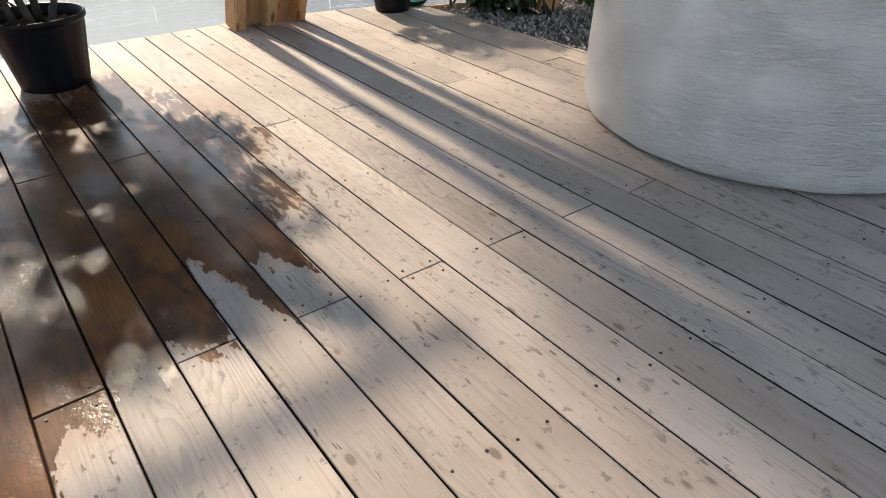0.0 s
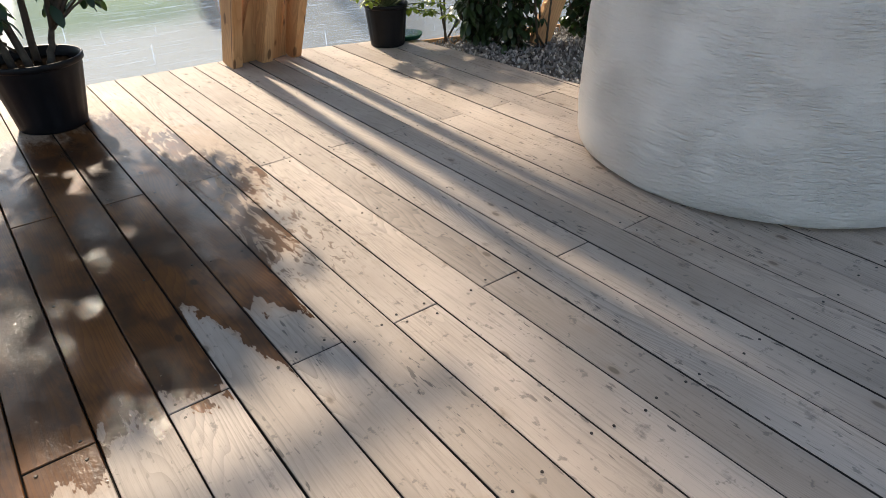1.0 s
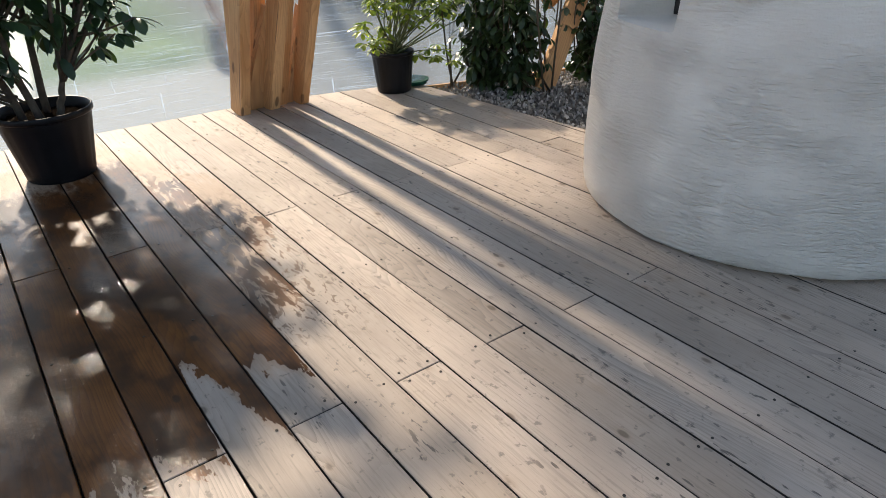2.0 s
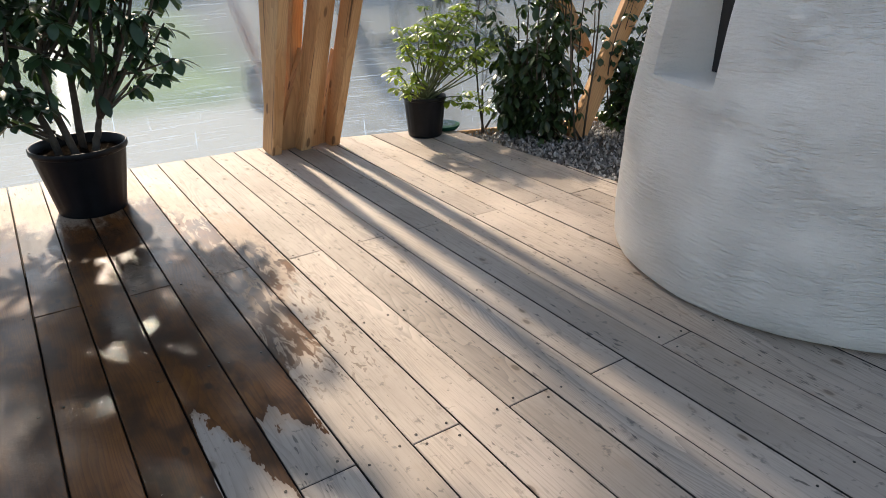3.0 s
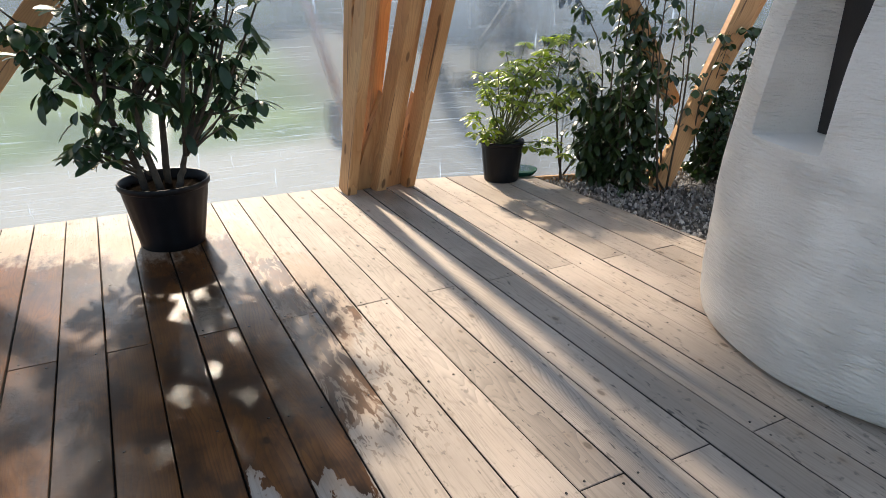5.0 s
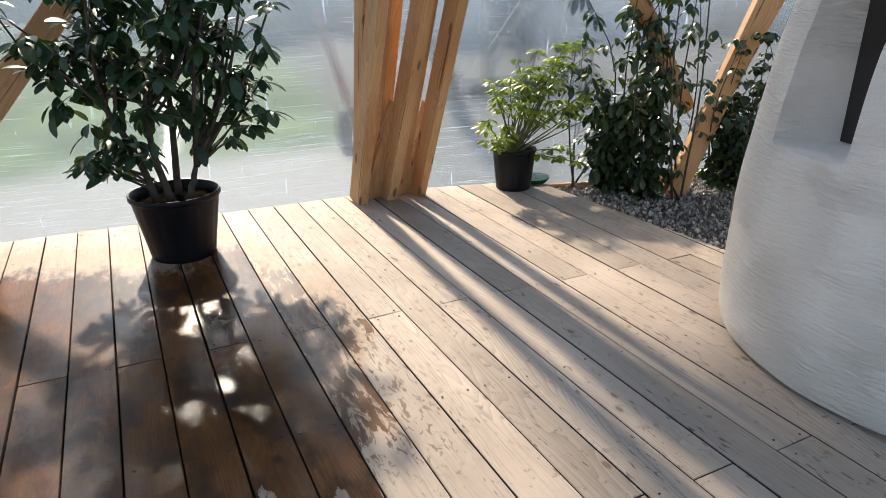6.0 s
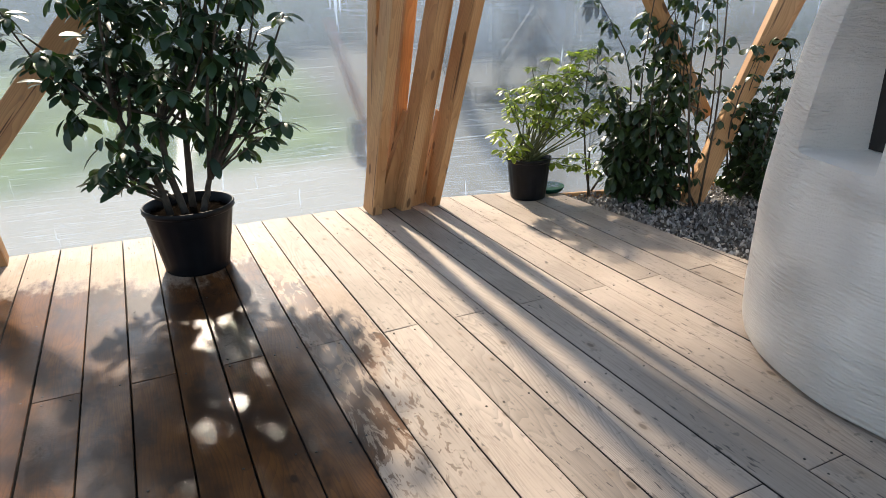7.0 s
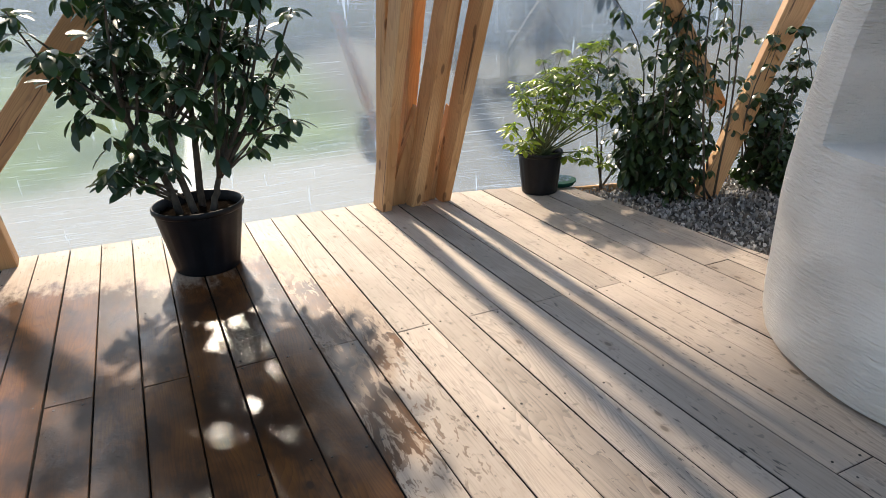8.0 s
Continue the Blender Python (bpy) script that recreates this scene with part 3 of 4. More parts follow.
def build_frame():
    """Timbers of the greenhouse that stand in view or shade the deck."""
    hub = thing("timber_post", Matrix.Translation((1.25, 3.55, 0)), "bundled spruce timbers fanning up from one foot on the deck", "post")
    inv = Matrix.Translation((-1.25, -3.55, 0))

    def strut(x0, y0, slope_x, lean, w=0.06, d=0.125, top=2.3, name="beam"):
        p0 = inv @ Vector((x0, y0, 0.001))
        p1 = inv @ Vector((x0 + slope_x * top, y0 - lean * top, top))
        timber(name, p0, p1, w, d, (1, 0.12, 0), hub)
    strut(1.050, 3.585, 0.035, 0.32, 0.060)
    strut(1.092, 3.665, 0.004, 0.20, 0.060, 0.10)
    strut(1.232, 3.585, 0.062, 0.38, 0.066)
    strut(1.312, 3.635, 0.040, 0.37, 0.058, 0.11)
    strut(1.425, 3.580, 0.025, 0.44, 0.058)
    strut(1.190, 3.670, 0.045, 0.25, 0.070, 0.09)
    for x0, x1, h in ((1.080, 1.200, 0.60), (1.342, 1.398, 0.58)):
        wedge = timber("spacer", inv @ Vector(((x0 + x1) / 2, 3.625, 0.001)), inv @ Vector(((x0 + x1) / 2 + 0.03, 3.625 - 0.33 * h, h)), x1 - x0, 0.05, (1, 0.05, 0), hub)
        # cut to a wedge that fills the narrowing gap
        for v in wedge.data.vertices:
            if v.co.z > 0.1:
                v.co.x = (x1 - x0) * 0.46 + v.co.x * 0.08
    # a crossing pair at the next foot
    far = thing("timber_brace", Matrix.Translation((-0.95, 3.72, 0)), "crossed sawn spruce braces against the plastic sheeting", "brace")
    iv = Matrix.Translation((0.95, -3.72, 0))
    timber("beam", iv @ Vector((-1.24, 3.74, 0.0)), iv @ Vector((0.49, 3.57, 2.02)), 0.125, 0.06, (1, 0, -0.7), far)
    timber("ring_beam", iv @ Vector((-2.2, 3.54, 2.09)), iv @ Vector((0.66, 3.52, 2.09)), 0.05, 0.06, (0, 1, 0), far)
    timber("beam", iv @ Vector((-0.845, 3.715, 0.001)), iv @ Vector((-0.99, 3.42, 2.0)), 0.085, 0.10, (1, 0, 0.05), far)
    sill = thing("sill_board", Matrix.Translation((2.2, 3.42, -0.06)), "weathered timber sill under the plastic sheeting", "board", kind="structure")
    timber("plank", (0.02, 0.035, 0.004), (1.15, -0.275, 0.004), 0.055, 0.03, (0, 0, 1), sill)
    right = thing("timber_brace", Matrix.Translation((2.83, 2.9, -0.05)), "paired spruce braces overgrown by climbing leaves", "brace")
    ir = Matrix.Translation((-2.83, -2.9, 0.05))
    timber("beam", ir @ Vector((2.86, 2.90, -0.05)), ir @ Vector((3.76, 2.80, 2.0)), 0.125, 0.06, (1, -0.4, -0.3), right)
    timber("beam", ir @ Vector((2.93, 2.99, -0.05)), ir @ Vector((4.00, 2.86, 2.0)), 0.10, 0.06, (1, -0.4, -0.3), right)
    timber("beam", ir @ Vector((3.04, 3.03, 0.45)), ir @ Vector((2.38, 3.19, 1.56)), 0.09, 0.06, (1, 0, 0.8), right)


def seam(k):
    """The joint before board k; the boards past the sixth are a little narrower."""
    return k * BOARD if k <= 5 else 5 * BOARD + (k - 5) * 0.1424


def gap_at(k):
    """Joints open and close from board to board."""
    return (0.0038, 0.0048, 0.0040, 0.0060)[(k * 7 + 3) % 4]


def build_deck():
    deck = thing("deck_floor", None, "pale pine deck boards with a wet dark-brown patch", "floor", kind="structure")
    stuff = bmesh.new()
    joists = [0.41 + 0.59 * i for i in range(-6, 7)]
    rng = random.Random(4)
    i0, i1 = int((-4.2) / BOARD), int(2.5 / BOARD) + 2
    for k in range(i0, i1):
        x0, x1 = seam(k) + gap_at(k) / 2, seam(k + 1) - gap_at(k + 1) / 2
        xm = (x0 + x1) / 2
        top = min(wall_y(x0), wall_y(x1))
        low = -3.2
        cuts = [-1.36, 1.0, 3.36 if top > 3.9 else None] if k % 2 else [-0.18, 2.18]
        cuts = [c - 0.07 * (xm - 0.45) for c in cuts if c is not None and c < top - 0.2]
        ys = [low, *cuts, top]
        for ya, yb in zip(ys, ys[1:]):
            a, b = ya + 0.0015, yb - 0.0015
            quad = [(x0, a), (x1, a), (x1, b), (x0, b)]
            if yb == top:
                quad[2], quad[3] = (x1, wall_y(x1)), (x0, wall_y(x0))
            # the outermost boards are cut to the deck's edge
            if x1 > 2.2:
                pts = []
                for j in range(25):
                    y = b + (a - b) * j / 24
                    pts.append((min(x1, edge_x(y)), y))
                if min(p[0] for p in pts) < x0 + 0.004:
                    pts = [p for p in pts if p[0] > x0 + 0.004]
                if len(pts) < 2:
                    continue
                quad = [(x0, pts[-1][1]), *pts[::-1], (x0, pts[0][1])]
            bm = bmesh.new()
            lift = rng.uniform(-0.0012, 0.0012)
            cup = rng.uniform(-0.014, 0.014)
            inset = 0.0018
            cx = sum(p[0] for p in quad) / len(quad)
            cy = sum(p[1] for p in quad) / len(quad)
            def ring(z, s):
                return [bm.verts.new((x + (s if x < cx else -s), y + (s if y < cy else -s), z + cup * (x - cx))) for x, y in quad]
            r0, r1, r2 = ring(-0.027, 0), ring(-0.0022 + lift, 0), ring(lift, inset)
            n = len(quad)
            bm.faces.ensure_lookup_table()
            for p, q in ((r0, r1), (r1, r2)):
                for j in range(n):
                    bm.faces.new((p[j], p[(j + 1) % n], q[(j + 1) % n], q[j]))
            bm.faces.ensure_lookup_table()
            for f in bm.faces:
                f.material_index = 1
            for f in bm.faces[n:2 * n]:
                f.material_index = 0
            bm.faces.new(r2).material_index = 0
            bm.faces.new(r0[::-1]).material_index = 1
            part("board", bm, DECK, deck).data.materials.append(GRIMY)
        # screw heads over the joists
        for y in joists:
            for e in (0.028, BOARD - 0.030):
                for c in (0.0,) if not any(abs(y - c) < 0.1 for c in cuts) else (-0.028, 0.028):
                    if rng.random() < 0.42:
                        continue
                    px, py = seam(k) + e + rng.uniform(-0.006, 0.006), y - 0.07 * (xm - 0.45) + c + rng.uniform(-0.012, 0.012)
                    if py > wall_y(px) - 0.05 or px > edge_x(py) - 0.02 or py < -1:
                        continue
                    bmesh.ops.create_cone(stuff, cap_ends=True, segments=8, radius1=0.0040, radius2=0.0034, depth=0.0016, matrix=Matrix.Translation((px, py, 0.0012)))
    bm = bmesh.new()
    bm.faces.new([bm.verts.new((x, y, -0.032)) for x, y in ((-4.3, -3.2), (2.38, -3.2), (2.30, 2.0), (2.19, 3.40), (1.4, 3.66), (-0.9, 3.76), (-2.6, 3.55), (-4.3, 2.9))])
    part("membrane", bm, GRIMY, deck, "dark sheet under the boards")
    s = part("screw_head", stuff, SCREW, deck, "dull steel screw heads")
    tagged(s, kind="stuff")


def build_gravel():
    rng = random.Random(9)
    verts, faces = [], []
    base = bmesh.new()
    bmesh.ops.create_icosphere(base, subdivisions=1, radius=1)
    bv = [v.co.copy() for v in base.verts]
    bf = [[v.index for v in f.verts] for f in base.faces]
    base.free()
    count = 0
    while count < 9000:
        x, y = rng.uniform(2.1, 4.6), rng.uniform(0.6, 3.5)
        if x < edge_x(y) + 0.012 or y > wall_y(x) - 0.03 or math.hypot(x - 2.29, y - 1.036) < 0.70:
            continue
        if x > 3.4 and rng.random() < 0.5:
            continue
        r = rng.uniform(0.0055, 0.0135)
        m = Matrix.Translation((x, y, -0.055 + rng.uniform(0, 0.022))) @ Euler((rng.uniform(0, 6), rng.uniform(0, 6), rng.uniform(0, 6))).to_matrix().to_4x4() @ Matrix.Diagonal((r * rng.uniform(1.1, 1.9), r, r * rng.uniform(0.25, 0.5), 1))
        b = len(verts)
        verts += [m @ (v * rng.uniform(0.62, 1.2)) for v in bv]
        faces += [[b + i for i in f] for f in bf]
        count += 1
    me = bpy.data.meshes.new("gravel")
    me.from_pydata(verts, [], faces)
    me.materials.append(STONE)
    tagged(new("gravel", me), "loose grey crushed stone beside the deck", "gravel", kind="stuff")
    bm = bmesh.new()
    ring = [(edge_x(3.4) + 0.01, 3.42), (edge_x(2.0) + 0.01, 2.0), (edge_x(1.0) + 0.01, 1.0), (2.4, 0.3), (4.8, 0.3), (4.2, 1.9), (3.4, 2.7)]
    bm.faces.new([bm.verts.new((x, y, -0.062)) for x, y in ring])
    dark_ground = part("gravel_bed", bm, EARTH)
    tagged(dark_ground, "dark grit under the loose gravel", "ground", kind="structure")


OVEN = Vector((2.29, 1.036, 0))


def build_oven():
    """A round white-plastered masonry hut with a deep window niche."""
    hut = thing("plastered_oven", Matrix.Translation(OVEN), "round hand-plastered white masonry oven with a deep niche", "oven")
    prof = ((0.700, 0.0), (0.702, 0.010), (0.726, 0.018), (0.738, 0.06), (0.748, 0.17), (0.750, 0.32), (0.747, 0.46), (0.732, 0.66), (0.710, 0.84), (0.684, 1.0), (0.655, 1.12), (0.60, 1.3), (0.50, 1.52), (0.36, 1.70), (0.18, 1.81), (0.02, 1.84))
    bm = bmesh.new()
    fine = []
    for (r0, z0), (r1, z1) in zip(prof, prof[1:]):
        n = max(2, int((z1 - z0) / 0.02))
        fine += [(r0 + (r1 - r0) * i / n, z0 + (z1 - z0) * i / n) for i in range(n)]
    fine.append(prof[-1])
    rings = lathe(bm, fine, 200)
    bm.faces.new(rings[-1])
    bm.faces.new(rings[0][::-1])
    for v in bm.verts:
        d = Vector((v.co.x, v.co.y, 0))
        if d.length > 0.05:
            d.normalize()
            v.co += d * (0.016 * noise.noise(v.co * 2.3 + Vector((3, 1, 7))) + 0.004 * noise.noise(v.co * 9))
    bm.normal_update()
    shell = new("shell", mesh_of("shell", bm, PLASTER, flat=False))
    # cut the niche: it narrows inwards from the corners of the sill
    left, right = Vector((1.656, 1.385, 0)) - OVEN, Vector((1.567, 1.088, 0)) - OVEN
    along = (right - left).normalized()
    inward = Vector((-along.y, along.x, 0))
    if inward.dot((left + right) / 2) > 0:
        inward = -inward
    sill, head, depth, taper = 0.714, 1.30, 0.218, 0.044
    lip = -0.3

    def corner(side, d, z):
        p = left + along * (taper * d / depth) if side == 0 else right - along * (taper * d / depth)
        return p + inward * d + Vector((0, 0, z))
    cut = bmesh.new()
    vs = [cut.verts.new(corner(i, d, z)) for d in (lip, depth) for i, z in ((0, sill), (1, sill), (1, head), (0, head))]
    for f in ((0, 1, 2, 3), (7, 6, 5, 4), (0, 4, 5, 1), (1, 5, 6, 2), (2, 6, 7, 3), (3, 7, 4, 0)):
        cut.faces.new([vs[i] for i in f])
    bmesh.ops.recalc_face_normals(cut, faces=cut.faces)
    bmesh.ops.bevel(cut, geom=list(cut.edges), offset=0.010, segments=2, affect="EDGES", profile=0.5)
    cutter = new("cutter", mesh_of("cutter", cut, PLASTER, flat=False))
    mod = shell.modifiers.new("niche", "BOOLEAN")
    mod.operation, mod.object, mod.solver = "DIFFERENCE", cutter, "EXACT"
    deps = bpy.context.evaluated_depsgraph_get()
    me = bpy.data.meshes.new_from_object(shell.evaluated_get(deps))
    me.set_sharp_from_angle(angle=radians(24))
    shell.modifiers.clear()
    shell.data = me
    bpy.data.objects.remove(cutter)
    shell.parent = hut
    # dark window in the niche's back
    win = bmesh.new()
    m2 = Matrix((along, inward, Vector((0, 0, 1)))).transposed().to_4x4()
    m2.translation = (corner(0, depth, 0) + corner(1, depth, 0)) / 2 - inward * 0.010 + Vector((0, 0, (sill + head) / 2))
    add_box(win, ((right - left).length - 2 * taper + 0.004, 0.014, head - sill - 0.008), m2, 0.002)
    part("window_panel", win, DARK_WOOD, hut, "dark wooden window panel")


def build_pot(parent, r_top, r_low, h, label=""):
    bm = bmesh.new()
    prof = [(0.0, 0.004), (r_low * 0.9, 0.004), (r_low * 0.97, 0.0), (r_low, 0.006), (r_low + (r_top - r_low) * 0.12, h * 0.14)]
    prof += [(r_low + (r_top - r_low) * 0.14, h * 0.16), (r_low + (r_top - r_low) * 0.8, h * 0.80), (r_top * 0.955, h * 0.84)]
    prof += [(r_top * 0.965, h * 0.90), (r_top * 0.995, h * 0.91), (r_top * 1.02, h * 0.925), (r_top * 1.02, h * 0.985), (r_top, h), (r_top * 0.965, h * 0.99), (r_top * 0.93, h * 0.86), (r_top * 0.90, h * 0.7)]
    lathe(bm, prof[:9], 72, ribs=12, rib_depth=0.004, rib_zone=(h * 0.15, h * 0.82))
    pot = part("pot", bm, BLACK_PLASTIC, parent, label, flat=False)
    bm = bmesh.new()
    lathe(bm, prof[8:], 72)
    part("rim", bm, BLACK_PLASTIC, pot, "rolled black rim", flat=False)
    bm = bmesh.new()
    rr = r_top * 0.94
    for ring_r in (rr,):
        bmesh.ops.create_grid(bm, x_segments=44, y_segments=44, size=rr)
    for v in list(bm.verts):
        if v.co.length > rr:
            v.co *= rr / v.co.length
        v.co.z = h * 0.84 + 0.009 * noise.noise(v.co * 34) + 0.010 * noise.noise(v.co * 90) + 0.012 * (1 - v.co.length / rr)
    part("soil", bm, SOIL, parent, "dark crumbly potting soil", flat=False)


def build_large_shrub():
    rng = random.Random(21)
    base = Vector((0.035, 3.215, 0))
    t = thing("potted_shrub", Matrix.Translation(base), "tall dark-leaved shrub in a black plastic nursery pot", "potted plant")
    build_pot(t, 0.200, 0.146, 0.315, "ribbed black plastic pot")
    z0 = 0.27
    stems = [  # foot, fork, tips
        ((-0.02, -0.03), (-0.05, -0.03, 0.75), 8),
        ((0.06, -0.03), (0.11, -0.03, 0.42), 0),
        ((-0.08, -0.01), (-0.22, -0.04, 0.72), 6),
        ((0.02, 0.06), (0.05, 0.10, 0.80), 6),
    ]
    tips = []

    def limb(p0, p1, r0, r1, sag=0.04, steps=6):
        pts = bent_line(rng, p0, p1, steps, sag)
        bm = bmesh.new()
        tube(bm, pts, [r0 + (r1 - r0) * i / steps for i in range(steps + 1)], 7)
        part("stem", bm, BARK, t, flat=False)
        return pts

    for (fx, fy), (gx, gy, gz), n in stems:
        p0, p1 = Vector((fx, fy, z0)), Vector((gx, gy, gz))
        limb(p0, p1, 0.018, 0.012)
        for j in range(n):
            a = rng.uniform(0, 6.28)
            r = rng.uniform(0.12, 0.44) * (0.6 if gx < -0.1 else 1.0)
            q = Vector((gx * 1.15 + r * math.cos(a), gy + 0.75 * r * math.sin(a), rng.uniform(0.85, 1.50)))
            limb(p1.lerp(p0, rng.uniform(0, 0.25)), q, 0.008, 0.003, 0.06)
            tips.append((p1, q))
    # the fork at the light side
    for q in ((0.22, -0.02, 0.95), (0.34, -0.04, 1.0), (0.30, -0.06, 1.30), (0.42, 0.02, 1.25), (0.20, 0.06, 1.40), (0.46, -0.02, 0.80), (0.40, -0.02, 1.05), (0.50, 0.0, 0.95), (0.52, -0.05, 1.12), (0.36, 0.0, 1.20), (0.44, -0.05, 1.36)):
        limb((0.11, -0.03, 0.42), q, 0.011, 0.004, 0.05)
        tips.append((Vector((0.11, -0.03, 0.42)), Vector(q)))
    for p, q in (((-0.1, -0.02, 0.36), (-0.32, -0.08, 0.53)), ((-0.05, 0, 0.34), (-0.22, 0.05, 0.45)), ((-0.1, -0.02, 0.34), (-0.24, -0.12, 0.46)), ((-0.1, -0.02, 0.36), (-0.30, 0.0, 0.50)), ((-0.18, -0.04, 0.65), (-0.47, -0.10, 1.00)), ((-0.2, 0, 0.7), (-0.54, -0.10, 1.16)), ((-0.22, -0.04, 0.72), (-0.62, -0.14, 1.20)), ((-0.1, -0.02, 0.36), (-0.36, -0.10, 0.48)), ((-0.08, -0.02, 0.38), (-0.26, -0.10, 0.56)), ((-0.08, -0.02, 0.42), (-0.20, -0.08, 0.60)), ((-0.05, -0.02, 0.42), (-0.13, -0.10, 0.52)), ((0.11, -0.03, 0.42), (0.36, -0.10, 0.60)), ((0.2, -0.05, 0.6), (0.45, -0.12, 0.66))):
        limb(p, q, 0.007, 0.003, 0.08)
        tips.append((Vector(p), Vector(q)))
    poses = []
    for p, q in tips:
        axis = (q - p).normalized()
        poses += whorl(rng, q, axis, rng.randint(6, 9), rng.uniform(-0.5, 0.3), 1.0)
        for s in (0.86, 0.72, 0.58, 0.45):
            if s > 0.5 or q.z > 0.9:
                w = p.lerp(q, s)
                if w.z > 0.5:
                    side = w + Vector((rng.uniform(-0.06, 0.06), rng.uniform(-0.06, 0.06), rng.uniform(-0.03, 0.05)))
                    poses += whorl(rng, side, axis, rng.randint(4, 6), rng.uniform(-0.8, 0.2), 0.92)
    # the dense middle of the crown
    for _ in range(96):
        a, r = rng.uniform(0, 6.28), 0.42 * math.sqrt(rng.random())
        p = Vector((-0.02 + r * math.cos(a), 0.02 + 0.7 * r * math.sin(a), rng.uniform(0.68, 1.52)))
        poses += whorl(rng, p, Vector((0, 0, 1)), rng.randint(5, 7), rng.uniform(-0.9, 0.1), 1.05)
    # leaves that hang low among the stems
    for _ in range(20):
        a, r = rng.uniform(0, 6.28), 0.30 * math.sqrt(rng.random())
        p = Vector((0.02 + r * math.cos(a), 0.04 + 0.6 * r * math.sin(a), rng.uniform(0.52, 0.74)))
        poses += whorl(rng, p, Vector((0, 0, 1)), rng.randint(3, 5), -0.9, 0.9)
    for _ in range(12):
        a, r = rng.uniform(0, 6.28), 0.40 * math.sqrt(rng.random())
        p = Vector((-0.05 + r * math.cos(a), 0.02 + 0.7 * r * math.sin(a), rng.uniform(1.15, 1.54)))
        poses += whorl(rng, p, Vector((0, 0, 1)), rng.randint(5, 7), -0.45, 1.0)
    for _ in range(15):
        p = Vector((rng.uniform(-0.14, 0.24), rng.uniform(-0.10, 0.14), rng.uniform(1.40, 1.64)))
        poses += whorl(rng, p, Vector((0, 0, 1)), rng.randint(5, 7), -0.4, 1.0)
    for _ in range(52):
        p = Vector((rng.uniform(-0.40, 0.26), rng.uniform(-0.16, 0.20), rng.uniform(1.40, 1.63)))
        poses += whorl(rng, p, Vector((0, 0, 1)), rng.randint(5, 7), -0.4, 1.0)
    rng.shuffle(poses)
    meshes = [leaf_mesh("leaf", LEAF_DARK, 0.116, 0.050, 0.22, 0.35), leaf_mesh("leaf", LEAF_DARK, 0.098, 0.036, 0.32, 0.20), leaf_mesh("leaf", LEAF_DARK, 0.082, 0.038, 0.15, 0.5)]
    grow_leaves(t, poses, meshes, 300, LEAF_DARK)


def build_small_shrub():
    rng = random.Random(5)
    t = thing("potted_shrub", Matrix.Translation((2.015, 3.405, 0)), "bushy yellow-green umbrella shrub in a black pot", "potted plant")
    build_pot(t, 0.135, 0.108, 0.255, "plain black plastic pot")
    tips = []
    crown = []
    for i in range(36):
        a, r = 2.4 * i, math.sqrt((i + 0.5) / 36)
        x, y = 0.18 + 0.43 * r * math.cos(a), 0.15 * r * math.sin(a) - 0.02
        top = 0.78 + 0.22 * (x + 0.2) - 0.55 * max(0.0, -x - 0.02) - 0.5 * max(0.0, x - 0.34)
        crown.append((x, y, rng.uniform(max(0.30, top - 0.42), top)))
    crown += [(-0.26, -0.04, 0.34), (-0.24, -0.02, 0.46), (0.34, -0.12, 0.16), (0.28, -0.12, 0.24), (0.20, -0.10, 0.20)]
    for q in crown:
        p = Vector((rng.uniform(-0.03, 0.03), rng.uniform(-0.03, 0.03), 0.22))
        q = (q[0], q[1] - 0.06, q[2])
        pts = bent_line(rng, p, q, 6, 0.08)
        bm = bmesh.new()
        tube(bm, pts, [0.0055 - 0.0035 * i / 6 for i in range(7)], 6)
        part("stem", bm, GREEN_STEM, t, flat=False)
        tips += [(pts[-1], (pts[-1] - pts[-2]).normalized()), (pts[5] + Vector((rng.uniform(-0.05, 0.05), rng.uniform(-0.05, 0.05), 0.02)), Vector((0, 0, 1))), (pts[4] + Vector((rng.uniform(-0.07, 0.07), rng.uniform(-0.07, 0.07), 0.02)), Vector((0, 0, 1)))]
    poses = []
    for p, axis in tips:
        poses += whorl(rng, p, axis * 0.4, rng.randint(7, 9), -0.08, 1.0, 0.2)
    meshes = [leaf_mesh("leaf", LEAF_LIGHT, 0.078, 0.027, 0.2, 0.25), leaf_mesh("leaf", LEAF_LIGHT, 0.062, 0.023, 0.3, 0.35)]
    rng.shuffle(poses)
    grow_leaves(t, poses, meshes, 300, LEAF_LIGHT)


